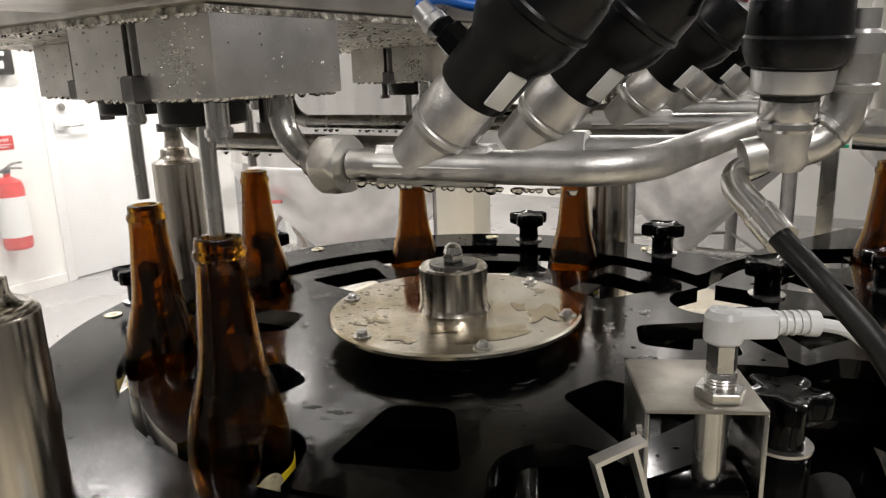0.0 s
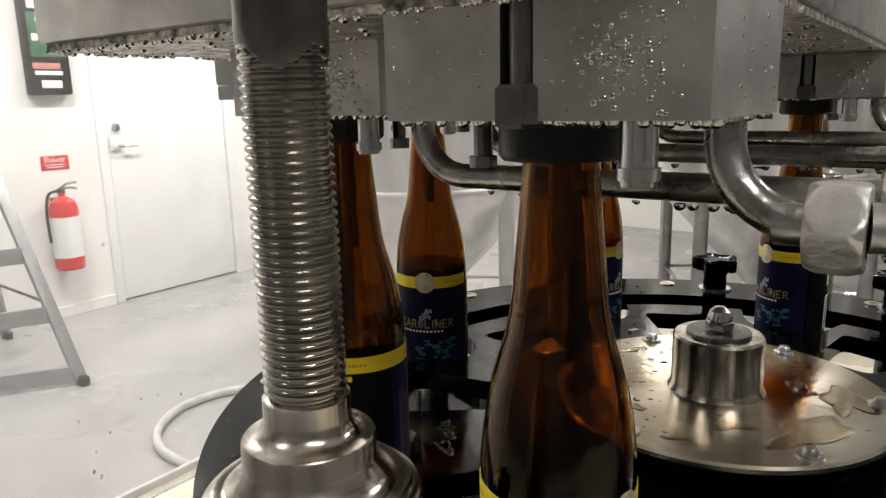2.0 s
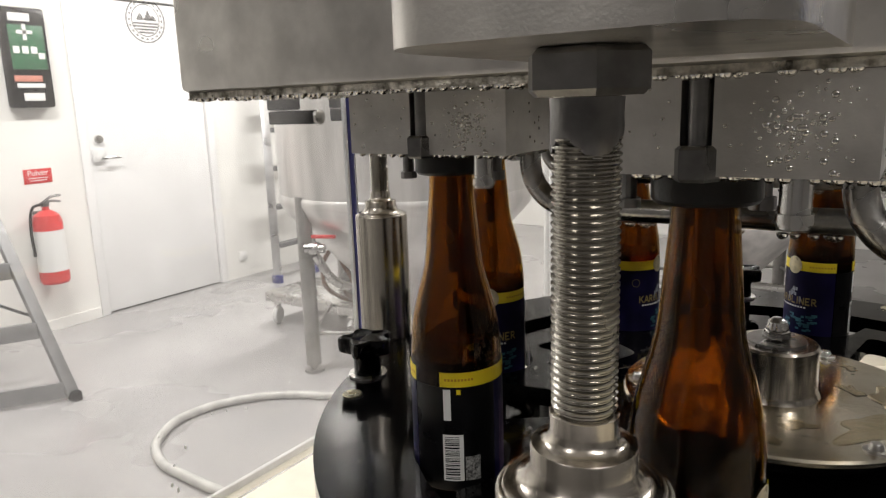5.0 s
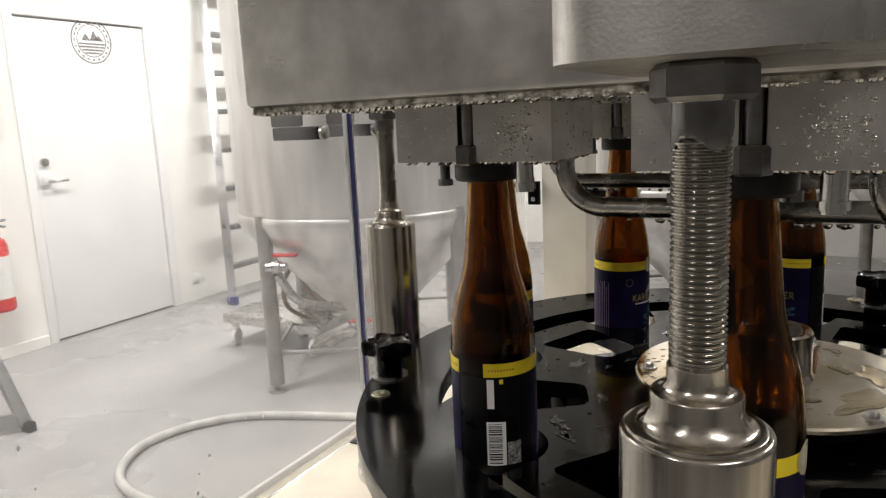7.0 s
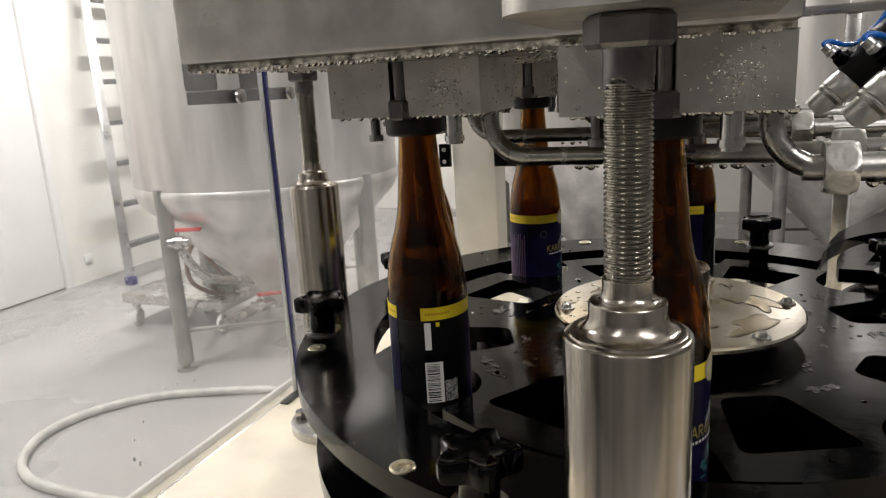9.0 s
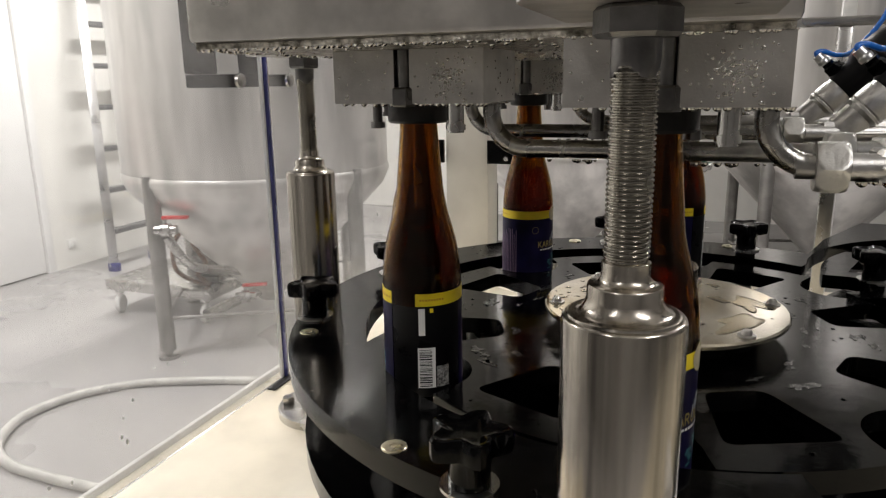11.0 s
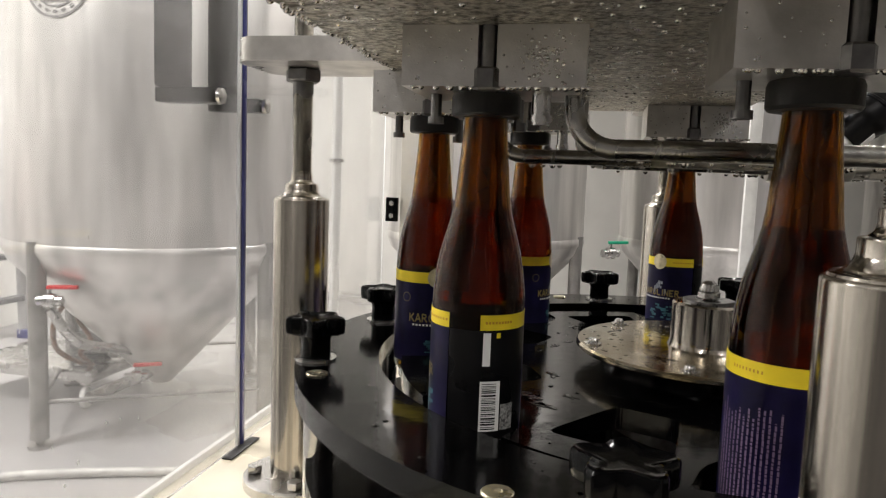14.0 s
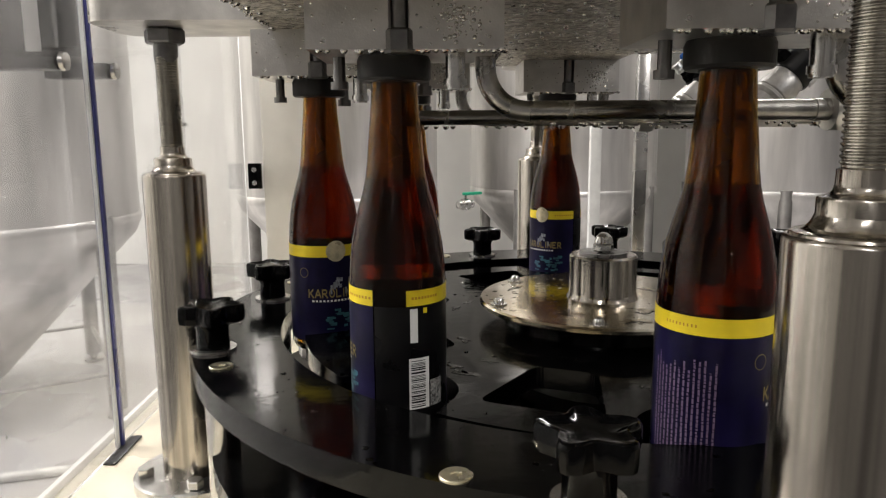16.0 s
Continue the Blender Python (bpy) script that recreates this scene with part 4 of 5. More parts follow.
for i, ((x, y), turn) in enumerate(zip(STATIONS, TURNS)):
    m = pose(x, y, BASE_UP, 0, 0, turn)
    b = first_bottle if i == 0 else copy_thing(first_bottle, m)
    p = first_pad if i == 0 else copy_thing(first_pad, pose(x, y, BASE_UP))
    b.matrix_world = m
    p.matrix_world = pose(x, y, BASE_UP)
    bottles.append((b, x, y, turn))
    pads.append((p, x, y))
for b, x, y, turn in bottles:
    beer = part("beer", beer_column(), BEER, b, "dark amber beer")
    part("beer_body", lathe(B(), [(0.0, 0.0105), (0.0285, 0.0105), (0.0313, 0.014), (0.0313, 0.1125), (0.0, 0.1128)], 64), BEER, b)
    for piece in (beer, [o for o in b.children if o.name.startswith("beer_body")][0]):
        piece.data.transform(Matrix.Diagonal((GIRTH, GIRTH, 1, 1)))
    beers.append(beer)


def motions():
    lifts = (((0.0, -0.088), (0.15, -0.066), (0.3, -0.043), (0.45, -0.018), (0.58, 0.0), (0.8, 0.0), (16.0, 0.0)),
             ((0.0, -0.096), (0.15, -0.087), (0.3, -0.073), (0.6, -0.042), (0.8, -0.018), (0.95, 0.0), (1.2, 0.0), (16.0, 0.0)),
             ((0.0, -0.096), (0.3, -0.080), (0.6, -0.050), (0.85, -0.020), (1.05, 0.0), (1.3, 0.0), (16.0, 0.0)),
             ((0.0, -0.11), (0.3, -0.098), (0.6, -0.070), (1.0, -0.025), (1.25, 0.0), (1.5, 0.0), (16.0, 0.0)),
             ((0.0, -0.11), (0.3, -0.096), (0.6, -0.065), (1.0, -0.018), (1.2, 0.0), (1.5, 0.0), (16.0, 0.0)))
    for (b, x, y, turn), (p, _, _), rows in zip(bottles, pads, lifts):
        walk(b, [(t, pose(x, y, BASE_UP + dz, 0, 0, turn)) for t, dz in rows])
        walk(p, [(t, pose(x, y, BASE_UP + dz)) for t, dz in rows])
    walk(spare, [(0.0, pose(0.348, 0.446, 0.9162, 0, 0, 30)), (5.4, pose(0.348, 0.446, 0.9162, 0, 0, 30)), (6.2, pose(0.50, 0.455, 0.9162, 0, 0, 30)), (7.1, pose(0.68, 0.470, 0.9162, 0, 0, 30)), (16.0, pose(0.68, 0.470, 0.9162, 0, 0, 30))])
    for beer in beers:
        walk(beer, [(t, pose(0, 0, dz)) for t, dz in ((0.0, -0.100), (2.0, -0.100), (5.0, -0.098), (9.0, -0.060), (11.5, -0.010), (12.5, 0.0), (16.0, 0.0))])


# ---- infeed star, bracket and hoses beside the main star ----
def infeed_star():
    s = empty("infeed_star", pose(INFEED[0], INFEED[1], 0, 0, 0, 11))
    od, rp, rb = 0.232, 0.0375, 0.217
    outer = []
    for i in range(360):
        dlt = radians((i + 30) % 60 - 30)
        q = rp * rp - (rb * math.sin(dlt)) ** 2
        r = rb * math.cos(dlt) - math.sqrt(q) if q > 0 else od
        outer.append(polar(r, i))
    holes = [[polar(r, 30 + 60 * k + da) for r, da in ((0.11, -12), (0.11, 12), (0.20, 14), (0.20, -14))] for k in range(6)]
    part("upper_star", plate(B(), [outer] + holes, STAR_Z - 0.018, STAR_Z), DECKM, s, "wet black plastic pocket plate")
    part("lower_star", plate(B(), [list(outer)], 0.975, 0.993), DECKM, s)
    part("shaft", lathe(B(), [(0.05, 0.8805), (0.05, STAR_Z - 0.018)], 32), DARKSTEEL, s)
    part("cap", lathe(B(), [(0.0, STAR_Z), (0.055, STAR_Z), (0.055, STAR_Z + 0.008), (0.050, STAR_Z + 0.010), (0.0, STAR_Z + 0.010)], 36), HUBM, s)
    tagged(s, "smaller black plastic infeed star beside the filler", "star wheel")


infeed_star()
for x, y, a in ((0.250, 0.246, 10), (0.36, 0.335, 25)):
    k = star_knob()
    k.matrix_world = pose(x, y, STAR_Z, 0, 0, a)
K3 = star_knob()
K3.matrix_world = pose(0.316, -0.096, 1.055, 0, 0, 5)
tagged(obj("knob_block", box(B(), 0.298, -0.114, 0.8805, 0.334, -0.078, 1.0545, 0.004), BLACKPL), "black plastic block under a star knob", "machine part")


tagged(obj("rubber_sleeve", sweep(B(), smooth_path([(0.343, -0.098, 1.030), (0.362, -0.080, 0.985), (0.392, -0.058, 0.935), (0.425, -0.035, 0.8972)], 6), 0.0165, 18), RUBBER), "thick black rubber sleeve lying on the cream table", "hose")


def sensor_bracket():
    m = pose(0.2764, -0.1558, 0, 0, 0, 28)
    s = empty("sensor_bracket", m)
    bm = B()
    t = 0.003
    box(bm, -0.036, -0.015, 1.104 - t, 0.036, 0.062, 1.104, 0.001)
    part("top_plate", bm, DULLSTEEL, s, "bent stainless plate, wet")
    part("side_plate", box(B(), -0.036, -0.015, 0.8805, -0.033, 0.062, 1.1008, 0.0008), STEEL, s)
    part("side_plate", box(B(), 0.033, -0.015, 0.8805, 0.036, 0.062, 1.1008, 0.0008), STEEL, s)
    bm = B()
    lathe(bm, [(0.010, 0.985), (0.010, 1.1008)], 18, Matrix.Translation((0.008, 0.004, 0)))
    part("cylinder_rod", bm, STEEL, s)
    part("cylinder", box(B(), -0.020, -0.013, 0.8805, 0.030, 0.027, 1.05, 0.004), BLACKPL, s)
    part("screw", lathe(B(), [(0.0, 0.0), (0.0045, 0.0), (0.004, 0.003), (0.0, 0.0035)], 12, pose(-0.0362, -0.006, 1.085, 0, -90, 0)), STEEL, s)
    part("screw", lathe(B(), [(0.0, 0.0), (0.0045, 0.0), (0.004, 0.003), (0.0, 0.0035)], 12, pose(-0.0362, 0.012, 1.070, 0, -90, 0)), STEEL, s)
    bm = B()
    hexrod(bm, (0.012, 0.004, 1.1042), (0.012, 0.004, 1.111), 0.0155, 0.001)
    lathe(bm, [(0.0095, 1.111), (0.0095, 1.113), (0.0088, 1.114), (0.0095, 1.115), (0.0088, 1.116), (0.0095, 1.117), (0.0088, 1.118), (0.0095, 1.119), (0.0088, 1.1215)], 20, Matrix.Translation((0.012, 0.004, 0)))
    hexrod(bm, (0.012, 0.004, 1.1215), (0.012, 0.004, 1.140), 0.0092, 0.001)
    part("threaded_stud", bm, STEEL, s, "bright threaded steel fitting")
    tagged(s, "bent stainless bracket holding a small cylinder", "bracket")


sensor_bracket()


def guard_block():
    """A worn white plastic block that stands on the table in front of the deck."""
    g = empty("guard_block", pose(0.073, -0.435, 0.8805, 0, 0, 9))
    body = part("body", box(B(), 0.0, 0.0, 0.0, 0.085, 0.026, 0.2165, 0.0035), WHITEPL, g)
    rng = random.Random(12)
    for k in range(5):
        bm = B()
        cx, cz, rx, rz = 0.010 + 0.016 * k, 0.198 + rng.uniform(-0.007, 0.007), rng.uniform(0.004, 0.007), rng.uniform(0.003, 0.006)
        ring = [[bm.verts.new((cx + rx * q * math.cos(t) * (1 + 0.2 * math.sin(3 * t + k)), y, cz + rz * q * math.sin(t))) for t in [2 * math.pi * i / 18 for i in range(18)]] for q, y in ((1.0, 0.0), (0.85, -0.0008))]
        for i in range(18):
            bm.faces.new((ring[0][i], ring[0][(i + 1) % 18], ring[1][(i + 1) % 18], ring[1][i]))
        bm.faces.new(ring[1])
        part("worn_patch", bm, CREAM, body, "cream worn patch")
    tagged(g, "worn white plastic block standing on the wet cream table", "block")


guard_block()


def push_elbow():
    e = empty("push_elbow", pose(0.2849, -0.1466, 1.140, 0, 0, 32))
    bm = B()
    lathe(bm, [(0.0, 0.0003), (0.0105, 0.0003), (0.0115, 0.002), (0.0115, 0.016), (0.009, 0.020), (0.0, 0.0205)], 20)
    part("socket", bm, MILKY, e)
    bm = B()
    box(bm, 0.004, -0.0085, 0.003, 0.030, 0.0085, 0.019, 0.003)
    rod(bm, (0.028, 0, 0.011), (0.048, 0, 0.0105), 0.0065, 16)
    rod(bm, (0.048, 0, 0.0105), (0.055, 0, 0.010), 0.0078, 16)
    for k in range(4):
        rod(bm, (0.030 + 0.0045 * k, 0, 0.011), (0.032 + 0.0045 * k, 0, 0.011), 0.0076, 16)
    part("arm", bm, MILKY, e, "milky white plastic arm")
    part("tube", sweep(B(), smooth_path([(0.054, 0, 0.010), (0.076, -0.004, 0.004), (0.095, -0.012, -0.020), (0.100, -0.020, -0.055), (0.103, -0.022, -0.11), (0.106, -0.02, -0.2593)], 6), 0.004, 10), MILKY, e, "thin milky tube")
    tagged(e, "white plastic push-in elbow with a thin tube", "fitting")


push_elbow()


def guide_frame():
    g = empty("wire_guide", pose(0.240, -0.222, 1.070, 0, -16, 48))
    bm = B()
    box(bm, -0.0015, -0.001, -0.16, 0.0015, 0.008, 0.012)
    box(bm, -0.0015, -0.001, 0.012, 0.032, 0.008, 0.015)
    box(bm, 0.0225, -0.001, -0.075, 0.0255, 0.008, 0.012)
    part("strip", bm, ALUM, g)
    part("foot", box(B(), 0.004, -0.004, -0.176, 0.036, 0.02, -0.05, 0.002), STEEL, g)
    tagged(g, "thin bent steel guide strip beside the bracket", "guide")


guide_frame()


def upright_valve():
    v = empty("drain_valve", pose(0.3085, -0.1448, 1.250, 4, 3, 0))
    bm = B()
    sweep(bm, [(0, 0.10, 0.010), (0, 0.05, 0.008), (0, 0, 0.006), (-0.018, -0.010, 0.001)], 0.0105, 16)
    lathe(bm, [(0.0, -0.006), (0.011, -0.005), (0.0138, 0.0), (0.0138, 0.018)], 24)
    part("tee", bm, CAST, v, "welded stainless tee")
    part("bonnet", lathe(B(), [(0.0138, 0.016), (0.0150, 0.018), (0.0150, 0.021), (0.0142, 0.022), (0.0150, 0.024), (0.0150, 0.0325), (0.0138, 0.0335)], 28), STEEL, v)
    part("ring", lathe(B(), [(0.0180, 0.0362), (0.0196, 0.0375), (0.0202, 0.040), (0.0208, 0.0485), (0.0195, 0.0495)], 32), ALUM, v, "pale aluminium ring")
    part("actuator", lathe(B(), [(0.0, 0.0325), (0.0142, 0.0325), (0.0150, 0.0348), (0.0185, 0.0365), (0.0198, 0.040), (0.0200, 0.0488), (0.0232, 0.0505), (0.0258, 0.0570), (0.0268, 0.0615), (0.0268, 0.0645), (0.0256, 0.0660), (0.0248, 0.082), (0.0215, 0.090), (0.0, 0.092)], 64), MATTBLACK, v, "black plastic pneumatic actuator")
    bm = sweep(B(), smooth_path([(0.027, 0.019, 0.062), (0.027, 0.019, 0.042), (0.0235, 0.0165, 0.022), (0.013, 0.009, 0.009), (0.0, 0.0, 0.006)], 6), 0.0112, 18)
    part("elbow", bm, CAST, v)
    bm = B()
    lathe(bm, [(0.0115, 0), (0.0128, 0.001), (0.0128, 0.004), (0.0115, 0.005)], 24, along((0.027, 0.019, 0.036), (0.027, 0.019, 0.08))[0])
    lathe(bm, [(0.0115, 0), (0.0128, 0.001), (0.0128, 0.004), (0.0115, 0.005)], 24, along((0.0175, 0.0122, 0.0145), (0.0235, 0.0165, 0.022))[0])
    part("weld_ring", bm, CAST, v)
    part("tube_socket", lathe(B(), [(0.0130, 0.0), (0.0130, 0.010), (0.0085, 0.012), (0.0085, 0.022)], 24, along((0.027, 0.019, 0.056), (0.027, 0.019, 0.09))[0]), ALUM, v)
    part("side_pipe", rod(B(), (0.03, 0.045, 0.012), (0.55, 0.052, 0.014), 0.0115, 18), STEEL, v)
    tagged(v, "upright stainless drain valve with black actuator", "valve")


upright_valve()


def drain_hose():
    h = empty("drain_hose", pose(0.2885, -0.1478, 1.24))
    o = Vector((0.3, -0.14, 1.24))
    a = [Vector(p) - o for p in ((0.318, -0.136, 1.254), (0.308, -0.140, 1.2475), (0.2995, -0.144, 1.2425), (0.3000, -0.150, 1.2365), (0.3055, -0.156, 1.2310), (0.315, -0.164, 1.2245))]
    part("swivel", sweep(B(), smooth_path(a, 6), 0.0078, 18), STEEL, h, "bright stainless swivel fitting")
    part("ferrule", rod(B(), a[-1], Vector((0.329, -0.176, 1.2140)) - o, 0.0089, 20), STEEL, h, "turned steel ferrule")
    t = [Vector(p) - o for p in ((0.327, -0.174, 1.2155), (0.350, -0.190, 1.198), (0.376, -0.197, 1.172), (0.398, -0.198, 1.135), (0.422, -0.190, 1.07), (0.43, -0.18, 0.98), (0.47, -0.12, 0.905), (0.55, -0.06, 0.8893))]
    part("tube", sweep(B(), smooth_path(t, 8), 0.0062, 14), RUBBER, h, "black rubber hose")
    tagged(h, "black rubber hose on a bright stainless fitting", "hose")


drain_hose()


def air_tube(pts, label):
    t = tagged(obj("air_tube", sweep(B(), smooth_path(pts, 8), 0.003, 10), BLUETUBE), label, "tube", "air tubes")
    return t


for x, y in ((0.161, -0.268), (0.177, -0.185), (0.167, 0.015), (0.157, 0.215)):
    p = Vector((x, y, PIPE_Z + 0.002)) + Vector((-0.010 + 0.7071 * (0.058 - 0.047), 0, 0.7071 * (0.058 + 0.047)))
    air_tube([p, p + Vector((-0.001, 0.001, 0.0045)), p + Vector((0.008, 0.005, 0.0055)), p + Vector((0.024, 0.016, 0.0015)), p + Vector((0.045, 0.038, 0.008)), p + Vector((0.075, 0.045, 0.05)), p + Vector((0.09, 0.045, 0.12))], "blue pneumatic tube to a seat valve")


# ---- enclosure ----
def frame_post():
    f = empty("enclosure_frame")
    part("corner_post", box(B(), -0.503, 0.705, 0.8805, -0.405, 0.780, 2.2, 0.004), CREAM, f, "cream painted corner post")
    for x0, y0, x1, y1 in ((-0.530, 0.700, -0.504, 0.7045), (-0.4045, 0.700, -0.346, 0.7045)):
        part("hinge", box(B(), x0, y0 - 0.006, 1.135, x1, y1 - 0.001, 1.185, 0.001), BLACKPL, f, "black hinge with two screws")
    for x in (-0.517, -0.362):
        for z in (1.147, 1.173):
            part("screw", lathe(B(), [(0.0, 0.0), (0.0055, 0.0), (0.005, 0.003), (0.0, 0.0035)], 12, pose(x, 0.6935, z, 90, 0, 0)), STEEL, f)
    part("top_rail", box(B(), -0.4045, 0.72, 1.395, 1.2, 0.745, 1.412, 0.002), STEEL, f)
    part("middle_post", box(B(), 0.245, 0.724, 0.8805, 0.270, 0.742, 1.3945, 0.002), STEEL, f)
    part("far_post", box(B(), 1.15, 0.75, 0.8805, 1.20, 0.80, 2.2, 0.004), CREAM, f)
    tagged(f, "cream painted frame of the filler's guard", "frame", kind="")


frame_post()


def acrylic_door(y0, y1, edge_y, handle_y, label):
    d = empty("acrylic_door", pose(-0.539, 0, 0))
    p = part("panel", box(B(), -0.003, y0, 0.8805, 0.003, y1, 2.1), CLEAR, d, "clear acrylic with splashes")
    p.visible_shadow = False
    if edge_y is not None:
        part("edge_strip", box(B(), -0.0065, edge_y, 0.8805, 0.0065, edge_y + 0.007, 2.1, 0.001), BLUEPL, d, "dark blue edge strip")
        part("edge_seal", box(B(), -0.0040, edge_y - 0.0042, 0.8805, 0.0040, edge_y - 0.0003, 2.1, 0.0008), MILKY, d, "pale edge")
    h = B()
    box(h, -0.074, handle_y - 0.013, 1.306, -0.0032, handle_y + 0.013, 1.323, 0.002)
    box(h, -0.074, handle_y - 0.015, 1.3235, -0.042, handle_y + 0.015, 1.60, 0.003)
    box(h, -0.074, handle_y - 0.013, 1.6005, -0.0032, handle_y + 0.013, 1.617, 0.002)
    grip = part("handle", h, BLACKPL, d, "black plastic pull handle")
    part("screw", lathe(B(), [(0.0, 0.0), (0.010, 0.0), (0.009, 0.004), (0.0, 0.006)], 16, pose(0.0032, handle_y, 1.3145, 0, 90, 0)), STEEL, d, "domed steel screw")
    rng = random.Random(int(1000 * (y0 + 5)))
    bm = B()
    for i in range(26):
        y, z = rng.uniform(y0 + 0.01, y1 - 0.01), 0.90 + abs(rng.gauss(0, 0.10))
        r = rng.choice((0.0008, 0.001, 0.0013, 0.0018))
        lathe(bm, [(r, 0.0), (r * 0.8, r * 0.35), (0.0, r * 0.5)], 8, pose(0.0031, y, z, 0, 90, 0) @ Matrix.Diagonal((rng.uniform(1, 2.2), 1, 1, 1)))
    ob = part("splash", bm, MILKY, d)
    ob.visible_shadow = False
    tagged(ob, "dried splashes and drops", kind="stuff")
    tagged(d, label, "door", "guard doors")


acrylic_door(-0.62, 0.083, 0.076, 0.023, "clear acrylic guard door with a blue edge strip")
acrylic_door(0.090, 0.70, None, 0.139, "clear acrylic guard door with a black handle")


# ---- things on the floor behind the filler ----
RUNGM = mat("dark_rung_grey", (0.16, 0.16, 0.16), 0.5, 0.3, 0.2, 60)


def leaning_ladder():
    l = empty("leaning_ladder")
    foot, top = Vector((-3.94, 3.05, 0.0)), Vector((-4.30, 3.385, 2.55))
    for dy in (0.0, 0.40):
        m, n = along(foot + Vector((0, dy, 0.0)), top + Vector((0, dy, 0)))
        part("stile", box(B(), -0.032, -0.014, 0.03, 0.032, 0.014, n, 0.003, m), ALUM, l)
        part("foot", box(B(), -0.04, -0.022, 0.0, 0.04, 0.022, 0.06, 0.004, Matrix.Translation(foot + Vector((0, dy, 0)))), BLUEPL, l, "blue plastic foot")
    for k in range(8):
        a = foot.lerp(top, 0.11 + 0.115 * k)
        part("rung", box(B(), -0.035, 0.0145, -0.018, 0.035, 0.3855, 0.018, 0.003, Matrix.Translation(a)), RUNGM, l, "dark grey rung")
    tagged(l, "aluminium ladder leaning on the white wall", "ladder")


leaning_ladder()


def step_ladder():
    l = empty("step_ladder")
    top = (Vector((-3.86, 0.52, 1.75)), Vector((-3.98, 0.88, 1.75)))
    front = (Vector((-3.40, 0.62, 0.0)), Vector((-3.14, 0.99, 0.0)))
    back = (Vector((-4.18, 0.52, 0.0)), Vector((-4.20, 1.10, 0.0)))
    for feet in (front, back):
        for f, t in zip(feet, top):
            m, n = along(f, t)
            part("stile", box(B(), -0.028, -0.013, 0.03, 0.028, 0.013, n, 0.003, m), LADDERM, l)
            part("foot", box(B(), -0.032, -0.020, 0.0, 0.032, 0.020, 0.045, 0.004, Matrix.Translation(f)), BLACKPL, l, "black rubber foot")
    for k in range(6):
        f = 0.03 + 0.16 * k
        a, b = front[0].lerp(top[0], f), front[1].lerp(top[1], f)
        m, n = along(a, b)
        part("step", box(B(), -0.012, -0.04, 0.0135, 0.012, 0.04, n - 0.0135, 0.003, m), LADDERM, l)
    part("cross_strap", rod(B(), front[1].lerp(top[1], 0.22), back[1].lerp(top[1], 0.2), 0.008, 8), BLACKPL, l)
    part("cross_brace", rod(B(), back[0].lerp(top[0], 0.05), back[1].lerp(top[1], 0.05), 0.012, 8), LADDERM, l)
    tagged(l, "open aluminium step ladder with black feet", "ladder")


step_ladder()


def trolley():
    t = empty("trolley", pose(-2.855, 2.54, 0))
    part("platform", box(B(), -0.36, -0.27, 0.15, 0.38, 0.27, 0.21, 0.004), STEEL, t)
    for x in (-0.31, 0.30):
        for y in (-0.22, 0.22):
            w = part("wheel", lathe(B(), [(0.012, -0.014), (0.050, -0.014), (0.055, -0.008), (0.055, 0.008), (0.050, 0.014), (0.012, 0.014)], 24, pose(x, y, 0.055, 0, 90, 20)), WHITEPL, t)
            part("fork", box(B(), x - 0.022, y - 0.012, 0.115, x + 0.022, y + 0.012, 0.1495, 0.002), STEEL, t)
    tagged(t, "low stainless trolley on white castor wheels", "trolley")


trolley()


def transfer_pump():
    p = empty("transfer_pump", pose(-2.60, 2.46, 0.2103, 0, 0, 12))
    motor = lathe(B(), [(0.0, -0.11), (0.050, -0.11), (0.058, -0.10), (0.058, 0.07), (0.048, 0.085), (0.0, 0.085)], 24, pose(0, 0, 0.085, 0, 90, 0))
    part("motor", motor, DARKSTEEL, p, "dark grey electric motor")
    for k in range(10):
        a = radians(36 * k)
        y, z = 0.060 * math.cos(a), 0.085 + 0.060 * math.sin(a)
        part("fin", box(B(), -0.09, y - 0.003, z - 0.003, 0.06, y + 0.003, z + 0.003), DARKSTEEL, p)
    part("pump_head", lathe(B(), [(0.0, 0.086), (0.066, 0.086), (0.070, 0.094), (0.070, 0.130), (0.060, 0.142), (0.0, 0.145)], 28, pose(0, 0, 0.085, 0, 90, 0)), STEEL, p, "polished steel pump head")
    part("suction_port", rod(B(), (0.145, 0, 0.085), (0.21, 0, 0.085), 0.024, 16), STEEL, p)
    part("outlet_port", rod(B(), (0.112, 0, 0.155), (0.112, 0, 0.23), 0.020, 16), STEEL, p)
    for y in (-0.045, 0.045):
        part("foot", box(B(), -0.08, y - 0.016, 0.0, 0.06, y + 0.016, 0.034, 0.003), DARKSTEEL, p)
    tagged(p, "small dark pump with a steel head on the trolley", "pump")


transfer_pump()
HOSEBROWN = mat("brown_hose", (0.17, 0.085, 0.045), 0.45, 0.0, 0.3, 30, 0.1, 120)
for pts in (((-2.46, 2.10, 0.60), (-2.52, 2.08, 0.50), (-2.55, 2.12, 0.36), (-2.52, 2.22, 0.27), (-2.53, 2.34, 0.2225)),
            ((-2.42, 2.14, 0.61), (-2.46, 2.16, 0.50), (-2.40, 2.17, 0.40), (-2.49, 2.21, 0.32), (-2.52, 2.30, 0.25), (-2.56, 2.37, 0.2225))):
    tagged(obj("tank_hose", sweep(B(), smooth_path(pts, 6), 0.012, 12), HOSEBROWN), "brown rubber hose hanging below the tank", "hose", "tank hoses")


